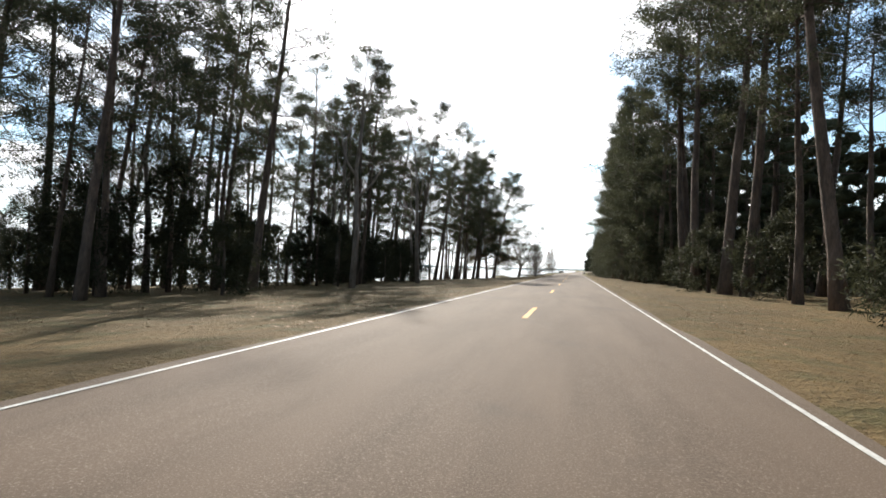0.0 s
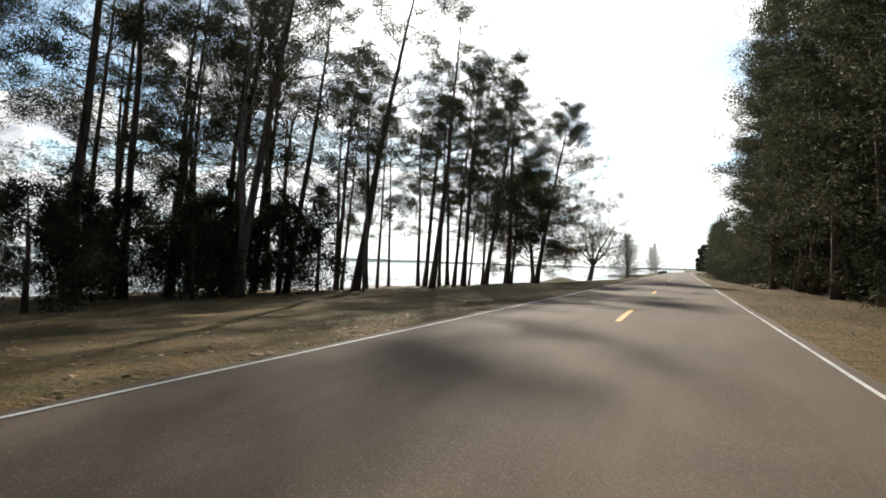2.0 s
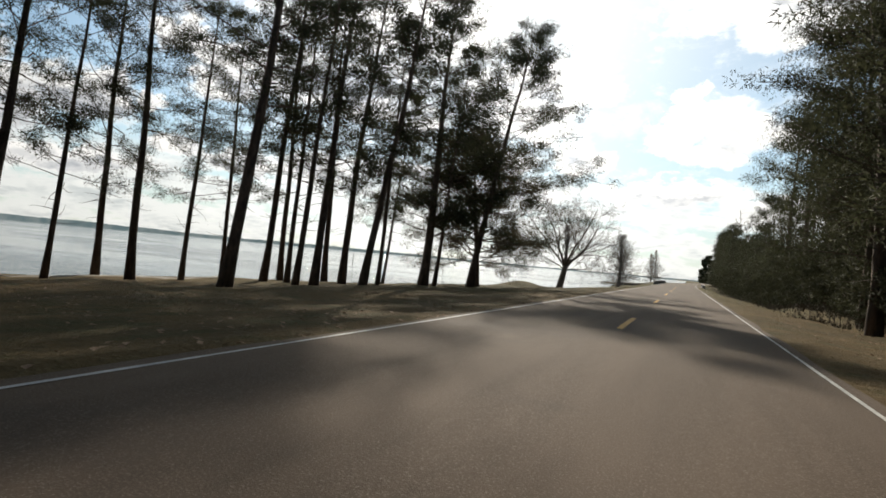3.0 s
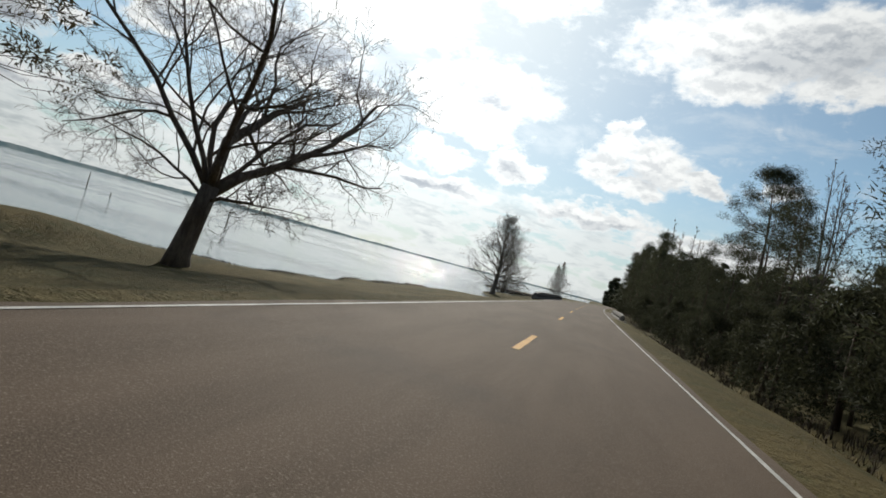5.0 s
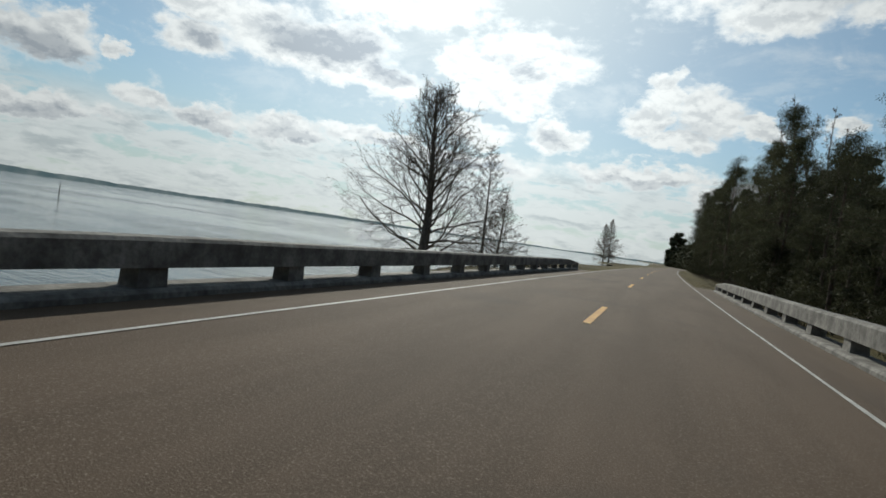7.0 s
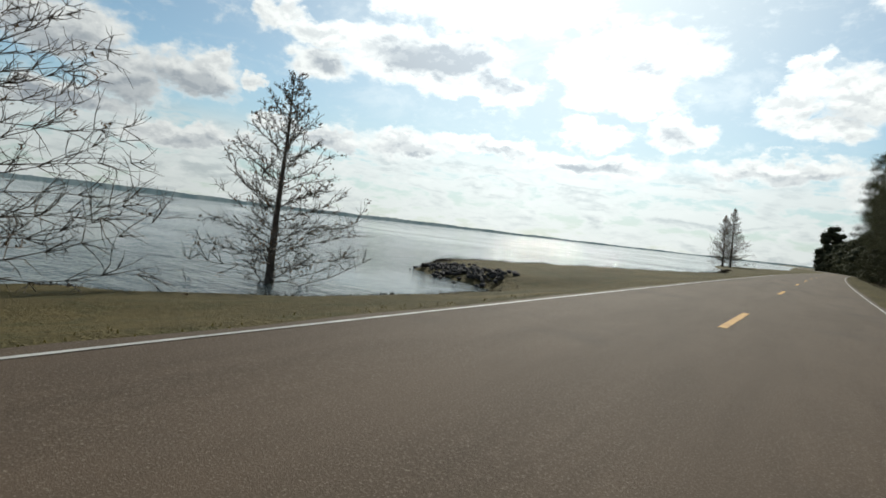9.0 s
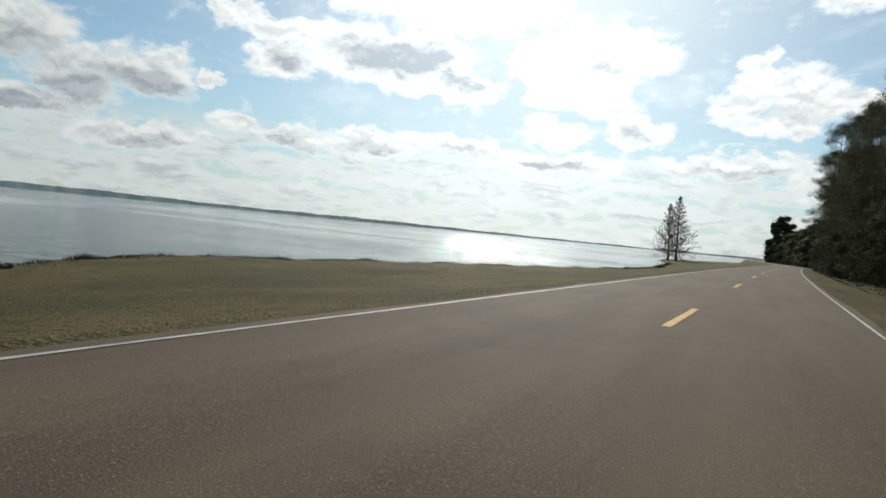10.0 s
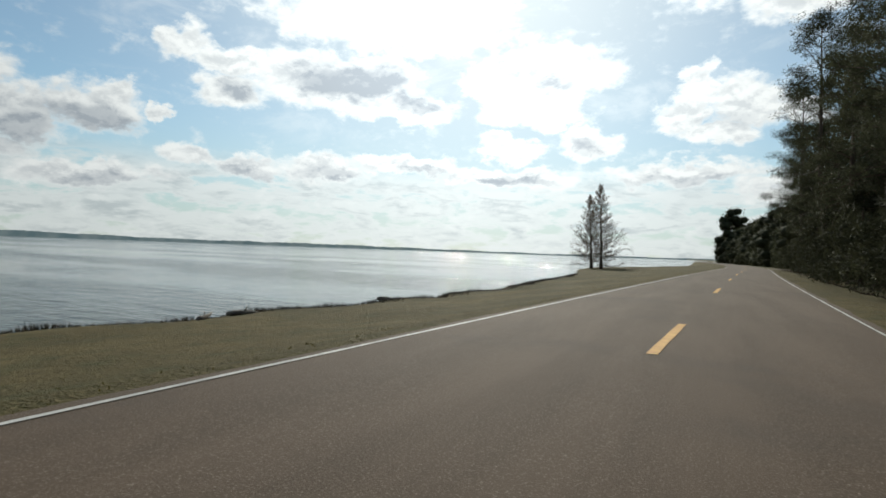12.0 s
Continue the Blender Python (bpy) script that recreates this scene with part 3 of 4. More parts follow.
def pine(seed, high, bare, reach, limbs, tufts, blades, size, lean=0.02, radius=0.22, flare=1.0, dead=5, rounded=False, sprays=2, thick=0.22, lumps=6, mat=None):
    """A pine: trunk, branches and a ragged crown, standing at the origin."""
    rng = random.Random(seed)
    tree = thing("pine_tree", "tall dark green pine with a bare lower trunk", "tree")
    wood, boughs, crown = Soup(), Soup(), Soup()
    n = 9
    stem = [Vector((0, 0, -0.5))]
    d = Vector((rng.gauss(0, lean), rng.gauss(0, lean), 1))
    for i in range(n):
        d = (d + Vector((rng.gauss(0, 0.025), rng.gauss(0, 0.025), 0.05))).normalized()
        stem.append(stem[-1] + d * ((high + 0.5) / n))
    radii = [radius * (1.45 if i == 0 else 1) * (1 - 0.93 * (i / n) ** 1.3) for i in range(n + 1)]
    wood.tube(stem, radii, 8)

    def on_stem(h):
        v = (h + 0.5) / (high + 0.5) * n
        i = min(int(v), n - 1)
        return stem[i].lerp(stem[i + 1], v - i)

    spots, ends = [], []
    for k in range(limbs):
        f = (k + rng.random()) / limbs
        h = high * (bare + (0.985 - bare) * f)
        a = k * 2.4 + rng.uniform(-0.5, 0.5)
        grow = reach * (0.45 + 0.55 * math.sin(math.pi * min(1, (f + 0.22) / 1.1)) ** 0.8) * (1 - 0.6 * f ** 3) * rng.uniform(0.6, 1.15)
        tilt, sway, rising, r = rng.uniform(-0.15, 0.35) + 0.3 * f, 0.12, 0.04, radius * 0.2 * (1 - 0.6 * f)
        if rounded:
            grow = reach * math.sin(math.pi * min(1, f * 0.72 + 0.28)) ** 0.55 * rng.uniform(0.65, 1.1)
            tilt, sway, rising, r = rng.uniform(0.0, 0.5) + 0.7 * f, 0.22, -0.05, radius * thick * (1 - 0.6 * f)
        pts = bent(on_stem(h), Vector((math.cos(a), math.sin(a), tilt)), grow, 5, rng, sway, rising)
        boughs.tube(pts, [r * (1 - 0.8 * i / 5) for i in range(6)], 4)
        for i in range(2, 6):
            for _ in range(sprays):
                side = bent(pts[i], (pts[i] - pts[i - 1]).normalized() + Vector((rng.gauss(0, 0.8), rng.gauss(0, 0.8), rng.gauss(0.1, 0.4))), grow * rng.uniform(0.2, 0.4), 2, rng, 0.15, 0.05)
                boughs.tube(side, [r * 0.28, r * 0.2, r * 0.06], 3)
                spots += side[1:]
            spots.append(pts[i])
        ends += [pts[5], pts[4].lerp(pts[3], rng.random())]
    for k in range(dead):
        h = high * rng.uniform(bare * 0.45, bare)
        a = rng.uniform(0, 6.28)
        pts = bent(on_stem(h), Vector((math.cos(a), math.sin(a), rng.uniform(-0.2, 0.3))), rng.uniform(0.8, 2.2), 4, rng, 0.2)
        boughs.tube(pts, [0.03, 0.024, 0.018, 0.012, 0.004], 3)
    pick = np.random.RandomState(seed)
    masses = max(len(ends), int(tufts / lumps))
    for k in range(masses):
        p = ends[k] if k < len(ends) else spots[rng.randrange(len(spots))]
        big = 0.5 * flare * rng.uniform(0.7, 1.3)
        clump(crown, p + Vector((rng.gauss(0, 0.1), rng.gauss(0, 0.1), rng.gauss(0.1, 0.1))) * flare, big, rng.uniform(0.45, 0.7), int(tufts * blades * 1.5 / masses), size * 0.5, size * 0.056, pick)
    part("trunk", wood, BARK, tree, "furrowed brown trunk", True)
    tagged(part("branchwork", boughs, BARK, tree), kind="stuff")
    tagged(part("crown", crown, mat or NEEDLES, tree, "ragged dark needle crown" if mat is None else "drooping olive-brown foliage"), kind="stuff")
    return tree


def cedar(seed, high, wide, tufts, name="cedar_tree", label="dense dark evergreen cedar reaching the ground", mat=None):
    rng = random.Random(seed)
    tree = thing(name, label, "tree")
    wood, crown = Soup(), Soup()
    wood.tube([Vector((0, 0, -0.4)), Vector((0.05, 0, high * 0.5)), Vector((0, 0.05, high * 0.92))], [0.13, 0.08, 0.02], 6)
    pick = np.random.RandomState(seed)
    for k in range(tufts // 8):
        f = rng.random() ** 0.8
        a = rng.uniform(0, 6.28)
        lump = 1 + 0.3 * math.sin(a * 3 + f * 9 + seed) + 0.15 * math.sin(a * 7 - f * 17)
        r = wide * (0.25 + 0.75 * math.sin(math.pi * min(1.0, f * 0.8 + 0.2))) * lump * math.sqrt(rng.uniform(0.25, 1.0))
        clump(crown, (r * math.cos(a), r * math.sin(a), high * (0.06 + 0.94 * f)), rng.uniform(0.35, 0.6) * (1.1 - 0.4 * f), 1.0, 100, 0.24, 0.026, pick)
    part("trunk", wood, BARK, tree, "", True)
    tagged(part("crown", crown, mat or CEDAR, tree), kind="stuff")
    return tree


def branching(soup, fine, base, way, length, radius, level, rng, fan, lift, seedlings, twig, least=0.007, sway=0.16):
    """Limbs that fork down to twigs."""
    n = 6 if level > 2 else 4 if level > 1 else 3
    pts = bent(base, way, length, n, rng, sway if level > 1 else 0.22, lift if level > 1 else -0.02)
    end = radius * 0.3
    (soup if level > 1 else fine).tube(pts, [radius + (end - radius) * i / n for i in range(n + 1)], 7 if level > 2 else 4 if level > 1 else 3)
    if level == 0:
        return
    for k in range(seedlings[level]):
        f = (k + rng.uniform(0.2, 1.0)) / seedlings[level] * 0.85 + 0.14
        i = min(int(f * n), n - 1)
        at = pts[i].lerp(pts[i + 1], f * n - i)
        along = (pts[i + 1] - pts[i]).normalized()
        out = along.orthogonal().normalized()
        out.rotate(Matrix.Rotation(k * 2.4 + rng.uniform(-0.7, 0.7), 3, along))
        here = radius + (end - radius) * f
        branching(soup, fine, at, along + out * fan * rng.uniform(0.7, 1.3), length * rng.uniform(0.42, 0.62) * (1.15 - 0.45 * f) * (1 if level > 1 else twig),
                  max(here * rng.uniform(0.4, 0.62), least), level - 1, rng, fan, lift, seedlings, twig, least, sway)


def bare_tree(seed, label, forks, trunk_pts, trunk_r, fan=0.8, lift=0.05, counts=(0, 4, 4, 4, 3), level=4, twig=0.7, least=0.007, sway=0.16):
    """A leafless tree; forks: height share on the trunk, way, length, radius."""
    rng = random.Random(seed)
    tree = thing("bare_tree", label, "tree")
    wood, fine = Soup(), Soup()
    pts = [Vector(p) for p in trunk_pts]
    wood.tube(pts, trunk_r, 10)
    part("trunk", wood, GREY_BARK, tree, "grey forked trunk", True)
    for f, way, length, r in forks:
        v = f * (len(pts) - 1)
        i = min(int(v), len(pts) - 2)
        limb = Soup()
        branching(limb, fine, pts[i].lerp(pts[i + 1], v - i), Vector(way), length, r, level, rng, fan, lift, counts, twig, least, sway)
        part("limb", limb, GREY_BARK, tree, "", True)
    tagged(part("twigwork", fine, GREY_BARK, tree, "fine bare twigs"), kind="stuff")
    return tree


def cypress(seed, label, high, wide, radius, limbs, point=1.0, leaders=1, leaves=0, rise=0.15, thick=1.0, sprigs=3, wander=0.1):
    """A leafless cypress: straight leaders with many limbs and fine twigs."""
    rng = random.Random(seed)
    tree = thing("cypress_tree", label, "tree")
    wood, fine, dry = Soup(), Soup(), Soup()
    for q in range(leaders):
        n = 8
        start = Vector((0, 0, -0.6)) if q == 0 else Vector((0, 0, high * (0.12 + 0.07 * q)))
        turn = q * 2.1
        tilt = 0.0 if q == 0 else 0.3 + 0.04 * q
        reach = (high + 0.6) if q == 0 else (high - start.z) * (0.93 - 0.05 * q)
        pts = bent(start, Vector((tilt * math.cos(turn), tilt * math.sin(turn), 1)), reach, n, rng, 0.025, 0.05)
        r0 = radius * (1 if q == 0 else 0.5)
        wood.tube(pts, [r0 * (1.5 if i == 0 and q == 0 else 1) * (1 - 0.96 * (i / n) ** 0.8) + 0.008 for i in range(n + 1)], 8)
        count = limbs // leaders
        for k in range(count):
            f = 0.06 + 0.92 * (k + rng.random()) / count
            i = min(int(f * n), n - 1)
            at = pts[i].lerp(pts[i + 1], f * n - i)
            a = k * 2.4 + rng.uniform(-0.4, 0.4)
            grow = wide * (1 - f ** point) * rng.uniform(0.7, 1.1) * (1 if q == 0 else 0.62) + 0.4
            limb = bent(at, Vector((math.cos(a), math.sin(a), rng.uniform(-0.15, 0.2) + rise * 3 * f + 0.45 * f)), grow, 5, rng, wander, 0.03)
            r = radius * 0.085 * (1 - f) + 0.011
            wood.tube(limb, [r * (1 - 0.8 * j / 5) for j in range(6)], 4)
            for j in range(1, 6):
                for _ in range(sprigs):
                    d = (limb[j] - limb[j - 1]).normalized() + Vector((rng.gauss(0, 0.6), rng.gauss(0, 0.6), rng.gauss(0.2, 0.45)))
                    sprig = bent(limb[j], d, grow * rng.uniform(0.14, 0.36), 3, rng, 0.2, 0.03)
                    fine.tube(sprig, [(r * 0.25 + 0.005) * thick, (r * 0.18 + 0.005) * thick, 0.006 * thick, 0.004 * thick], 3)
                    for _ in range(2):
                        b = sprig[rng.choice((1, 2))]
                        fine.tube(bent(b, (sprig[-1] - b) + Vector((rng.gauss(0, 0.3), rng.gauss(0, 0.3), rng.gauss(0, 0.3))), grow * rng.uniform(0.08, 0.2), 2, rng, 0.2), [0.007 * thick, 0.006 * thick, 0.003 * thick], 3)
                    if rng.random() < leaves:
                        tuft(dry, sprig[-1], 0.14 * thick, rng, 4, 0.2, -0.6)
    part("trunk", wood, GREY_BARK, tree, "straight grey trunk with many limbs", True)
    tagged(part("twigwork", fine, GREY_BARK, tree, "fine bare twigs"), kind="stuff")
    if dry.verts:
        tagged(part("dry_foliage", dry, LEAF, tree, "few dry brown leaves"), kind="stuff")
    return tree


def oval_cypress(seed, label, high, wide, radius, limbs):
    """A leafless tree with one tall leader, limbs that arch upward all along it and an oval crown of twigs."""
    rng = random.Random(seed)
    tree = thing("cypress_tree", label, "tree")
    wood, fine = Soup(), Soup()
    n = 10
    pts = bent(Vector((0, 0, -0.8)), Vector((0.0, 0, 1)), high * 0.9 + 0.8, n, rng, 0.035, 0.04)
    wood.tube(pts, [radius * (1.5 if i == 0 else 1.0) * (1 - 0.93 * (i / n) ** 0.75) + 0.012 for i in range(n + 1)], 10)
    part("trunk", wood, GREY_BARK, tree, "stout grey trunk", True)
    for k in range(limbs):
        f = 0.13 + 0.85 * ((k + rng.random()) / limbs) ** 0.9
        i = min(int(f * n), n - 1)
        at = pts[i].lerp(pts[i + 1], f * n - i)
        a = k * 2.4 + rng.uniform(-0.4, 0.4)
        shape = (0.82 + 0.18 * math.sin(math.pi * min(1.0, f * 2.2))) * (1 - f ** 2.1) ** 0.75 + 0.14
        climb = 0.06 + 1.55 * f ** 1.1 + rng.uniform(-0.1, 0.12)
        limb = Soup()
        branching(limb, fine, at, Vector((math.cos(a), math.sin(a), climb)), wide * shape * rng.uniform(0.82, 1.12), (radius * 0.2 * (1 - 0.75 * f) + 0.012) * rng.uniform(0.75, 1.15), 3, rng, 0.66, 0.055, (0, 4, 5, 7), 1.0, 0.0095, 0.16)
        part("limb", limb, GREY_BARK, tree, "", True)
    tagged(part("twigwork", fine, GREY_BARK, tree, "fine bare twigs"), kind="stuff")
    return tree


def stand(tree, x, y, turn, size=1.0, label="", group="", lean=0.0):
    """lean: degrees by which it leans along the road, away from the lake."""
    tree.matrix_basis = pose(x, y, up(x, y), 0, lean, 25) @ pose(0, 0, 0, 0, 0, turn) @ Matrix.Diagonal((size, size, size, 1))
    return tagged(tree, label, group=group)


def again(tree, x, y, turn, size=1.0, label="", group="", lean=0.0):
    m = pose(x, y, up(x, y), 0, lean, 25) @ pose(0, 0, 0, 0, 0, turn)
    ob = copy_thing(tree, m)
    ob.matrix_basis = m @ Matrix.Diagonal((size, size, size, 1))
    return tagged(ob, label, group=group)


def build_left_pines():
    """The lakeside stand: the trunks that stand out, then the thicker wood behind the start."""
    kinds = [pine(11, 26, 0.3, 6.2, 38, 1200, 10, 0.48, 0.03, 0.26, 1.25, 8, True, 2, 0.2, 3), pine(12, 28, 0.36, 5.8, 36, 1150, 10, 0.48, 0.04, 0.27, 1.25, 8, False, 2, 0.2, 3),
             pine(13, 24, 0.26, 5.2, 36, 1100, 10, 0.48, 0.05, 0.2, 1.2, 8, False, 2, 0.2, 3), pine(14, 29, 0.34, 6.6, 40, 1250, 10, 0.48, 0.05, 0.32, 1.3, 8, True, 2, 0.2, 3)]
    spots = [(-22.2, 90.2, 3, 0.95, 8), (-29.0, 98.3, 2, 0.8, 2), (-29.4, 103.4, 1, 0.9, 2), (-31.0, 108.4, 2, 0.9, 2), (-32.2, 113.2, 2, 0.9, 1), (-21.7, 103.3, 3, 1, 5), (-26.4, 111.4, 1, 0.95, 1),
             (-24.9, 112.2, 2, 0.95, 1), (-21.9, 109.4, 2, 1, 3), (-21.1, 110.3, 0, 1, 3), (-20.0, 114.5, 0, 1.05, 6), (-21.6, 130.2, 2, 1, 5), (-27.0, 119.5, 1, 0.9, 2), (-29.4, 133.4, 2, 0.9, 3),
             (-30, 87.5, 0, 1, 4), (-34, 92, 1, 1, 2), (-37, 97, 3, 1, 0), (-40, 90, 0, 1, 3), (-27.5, 82.5, 3, 1, 5), (-35, 84, 1, 1, 2), (-44, 94, 1, 1, 0), (-42, 84, 3, 1, 2), (-38, 79, 2, 1.1, 4), (-47, 88, 0, 1, 0), (-22.5, 78, 1, 1, 6),
             (-33.6, 104, 0, 0.9, 1), (-30.5, 118, 1, 0.9, 2), (-22.9, 121.5, 2, 0.95, 4), (-24.2, 118, 3, 0.9, 3), (-25.0, 85.5, 0, 0.9, 6), (-31, 80.5, 2, 1, 5), (-33, 87.5, 3, 0.9, 3), (-27, 94.5, 0, 0.85, 4)]
    rng = random.Random(3)
    for k in range(44):
        y = rng.uniform(4, 82)
        x = -rng.uniform(19, 46)
        if all((x - a) ** 2 + (y - b) ** 2 > 5 for a, b, *_ in spots):
            spots.append((x, y, rng.randrange(4), rng.uniform(0.85, 1.1), rng.uniform(-1, 6)))
    used = set()
    for x, y, k, size, lean in spots:
        turn = (x * 97 + y * 31) % 360
        label = "tall leaning pine in the lakeside stand" if lean > 2.5 else "tall pine with bare trunk on the lakeside bank"
        if k in used:
            again(kinds[k], x, y, turn, size, label, "lakeside pines", lean)
        else:
            stand(kinds[k], x, y, turn, size, label, "lakeside pines", lean)
            used.add(k)
    edge = pine(18, 28, 0.16, 8.4, 58, 4000, 12, 0.5, 0.02, 0.42, 1.8, 6, False, 3, 0.22, 5)
    stand(edge, -21.2, 126.8, 10, 1.0, "wide pine at the end of the lakeside stand", lean=4)
    second = pine(17, 27, 0.14, 8.6, 58, 4000, 12, 0.5, 0.03, 0.36, 1.7, 6, False, 3, 0.22, 5)
    stand(second, -17.9, 130.4, 60, 0.95, "leaning pine with a thick trunk at the end of the stand", lean=7)
    broad = pine(19, 16.5, 0.14, 8.8, 78, 6000, 12, 0.56, 0.02, 0.34, 1.9, 3, True, 4, 0.24, 5, OLIVE)
    stand(broad, -21.2, 141.0, 40, 1.0, "broad spreading evergreen with low drooping olive-brown boughs")
    cedars = [cedar(31, 5.5, 1.7, 520), cedar(32, 4.2, 1.9, 480)]
    fill = [(-rng.uniform(25, 50), rng.uniform(16, 66), rng.uniform(1.2, 1.8)) for k in range(26)]
    for k, (x, y, size) in enumerate([(-24.6, 88.6, 1.45), (-27.0, 88.0, 1.6), (-29.5, 90, 1.3), (-33, 88, 1.5), (-24.5, 84, 1.3), (-26.5, 80, 1.5), (-29.5, 84, 1.5), (-23.5, 76, 1.2), (-32.5, 82, 1.6), (-37, 86, 1.6), (-41, 92, 1.6), (-36.5, 92, 1.4), (-45, 97, 1.5), (-28, 75, 1.4), (-34, 76, 1.5), (-20.5, 66, 1.1), (-24, 63, 1.3), (-27, 83, 1.2), (-24, 70, 1), (-31, 74, 1.3), (-36, 80, 1.2), (-21, 55, 1.1), (-28, 60, 1.3), (-35, 66, 1.2), (-19, 44, 1),
                                      (-26, 46, 1.3), (-33, 50, 1.2), (-22, 36, 1.2), (-30, 38, 1.3), (-19, 28, 1), (-26, 26, 1.2), (-38, 60, 1.4), (-40, 74, 1.3), (-37, 44, 1.3), (-36, 30, 1.3)] + fill):
        if k < 2:
            stand(cedars[k], x, y, k * 50, size, group="cedars under the pines")
        else:
            again(cedars[k % 2], x, y, k * 77, size, group="cedars under the pines")


def build_right_woods():
    """The dark wood along the other side of the road."""
    kinds = [pine(41, 20, 0.1, 4.2, 30, 1100, 8, 0.5, 0.02, 0.22, 2.0, 2, False, 1, 0.22, 5), pine(42, 18, 0.12, 4.2, 28, 1100, 8, 0.5, 0.02, 0.2, 2.1, 2, True, 1, 0.22, 5),
             pine(43, 21, 0.24, 4.4, 28, 1050, 8, 0.5, 0.03, 0.24, 2.1, 2, True, 1, 0.22, 5)]
    airy = pine(51, 21, 0.5, 4.2, 30, 1000, 9, 0.5, 0.03, 0.26, 1.5, 6, True, 2)
    mid_kinds = [pine(48, 20, 0.15, 3.9, 24, 620, 8, 0.6, 0.03, 0.24, 2.0, 1, True, 1, 0.22, 5), pine(49, 21, 0.25, 4.0, 24, 600, 8, 0.6, 0.03, 0.24, 2.0, 1, True, 1, 0.22, 5)]
    hanging = pine(52, 25, 0.12, 4.7, 46, 2600, 10, 0.44, 0.02, 0.26, 1.5, 4, False, 3, 0.22, 4)
    ragged = pine(53, 22, 0.3, 3.7, 34, 1500, 10, 0.45, 0.03, 0.26, 1.7, 4, True, 2, 0.3, 8)
    bushes = [cedar(46, 4.5, 2.2, 480, "evergreen_bush", "dense dark evergreen bush at the edge of the wood"), cedar(47, 3.4, 1.9, 420, "evergreen_bush", "dense dark evergreen bush at the edge of the wood")]
    rng = random.Random(9)
    used = set()

    def plant(kind, x, y, size, label, group):
        turn = rng.uniform(0, 360)
        if kind in used:
            again(kind, x, y, turn, size, label, group)
        else:
            stand(kind, x, y, turn, size, label, group)
            used.add(kind)

    def tall(y):
        return float(np.interp(y, [0, 150, 160, 165, 181, 198, 208, 222, 240, 255, 265, 300, 360, 400, 435, 445, 620],
                               [1.3, 1.12, 0.95, 0.6, 0.52, 0.54, 0.58, 0.6, 0.64, 0.8, 0.84, 0.88, 0.96, 1.08, 1.14, 0.6, 0.6]))

    back = []
    y = -14.0
    while y < 438:
        for row, s in enumerate((11.3, 15.0, 19.5)):
            x = float(road_x(y)) + s + rng.uniform(-1.1, 1.1) - 1.6 * float(smooth(y, 270, 320)) - 1.6 * float(smooth(y, 330, 365))
            yy = y + rng.uniform(-1.4, 1.4) + row * 1.3
            if 136 < yy < 170:
                x += 1.3
            size = tall(yy) * rng.choice((0.66, 0.8, 0.92, 1.0, 1.08, 1.16))
            if row == 2:
                back.append((x, yy, size * (17.5 if yy > 64 else 8)))
            else:
                kind = (kinds[0 if 138 < yy < 168 else rng.randrange(3)] if yy > 62 else airy) if row == 0 else mid_kinds[rng.randrange(2)] if yy > 64 else airy
                if row == 0 and yy > 245 and rng.random() < 0.6:
                    kind = ragged
                plant(kind, x, yy, size * (1 if row == 0 else 0.86), "dark dense pine at the edge of the roadside wood", "roadside woods")
        if 61 < y < 112:
            plant(hanging, float(road_x(y)) + 8.3 + rng.uniform(-0.4, 1.4), y + rng.uniform(0.5, 3.5), rng.choice((0.7, 0.84, 0.94, 1.0, 1.08)), "tall pine with boughs hanging out over the verge", "roadside woods")
            plant(bushes[rng.randrange(2)], float(road_x(y)) + 9.4 + rng.uniform(-0.4, 0.8), y + rng.uniform(-1.5, 1.5), rng.uniform(0.7, 1.1), "", "woodland edge bushes")
        if rng.random() < 0.92:
            x = float(road_x(y)) + 10.8 - 3.6 * float(smooth(y, 290, 360)) + rng.uniform(-0.8, 1.5)
            plant(bushes[rng.randrange(2)], x, y + 1.5, rng.uniform(0.9, 1.5) if y < 165 or y > 290 else rng.uniform(0.7, 1.2), "", "woodland edge bushes")
        y += 5.0
    plant(pine(50, 18.4, 0.52, 3.6, 30, 1500, 10, 0.42, 0.02, 0.22, 1.7, 3, True), 15.0, 193.5, 1.0, "tall lone pine standing above the wood", "roadside woods")
    while y < 640:
        for s in (9.5, 14.0, 19.0):
            back.append((float(road_x(y)) + s + rng.uniform(-1, 1), y + rng.uniform(-2, 2), tall(y) * 20 * rng.uniform(0.55, 1.3)))
        y += 6.0
    back += [(17.5, 602, 24), (21, 606, 20), (14, 612, 12)]
    for k in range(240):
        yy = rng.uniform(-10, 436)
        back.append((float(road_x(yy)) + 17 + 30 * rng.random() ** 1.5, yy, tall(yy) * (20 if yy > 72 else 8) * rng.uniform(0.55, 0.95)))
    wood, crown = Soup(), Soup()
    pick = np.random.RandomState(9)
    for x, yy, h in back:
        z = up(x, yy)
        wood.tube([Vector((x, yy, z - 0.4)), Vector((x + 0.1, yy, z + h * 0.5)), Vector((x, yy, z + h * 0.95))], [0.24, 0.17, 0.04], 5)
        for q in range(22):
            f = (q + rng.random()) / 22
            a, lump = q * 2.4 + rng.uniform(-0.6, 0.6), rng.uniform(0.5, 1.0)
            r = (0.17 if yy < 440 else 0.22) * h * (0.3 + 0.7 * math.sin(math.pi * min(1, f * 0.75 + 0.22))) * lump
            far = yy > 440
            clump(crown, (x + r * math.cos(a), yy + r * math.sin(a), z + h * (0.03 + 0.97 * f)), (0.12 if far else 0.075) * h + 0.4, 0.8, 110 if far else 40, 0.8 if far else 0.5, 0.1 if far else 0.06, pick, 0.85 if far else 0.6)
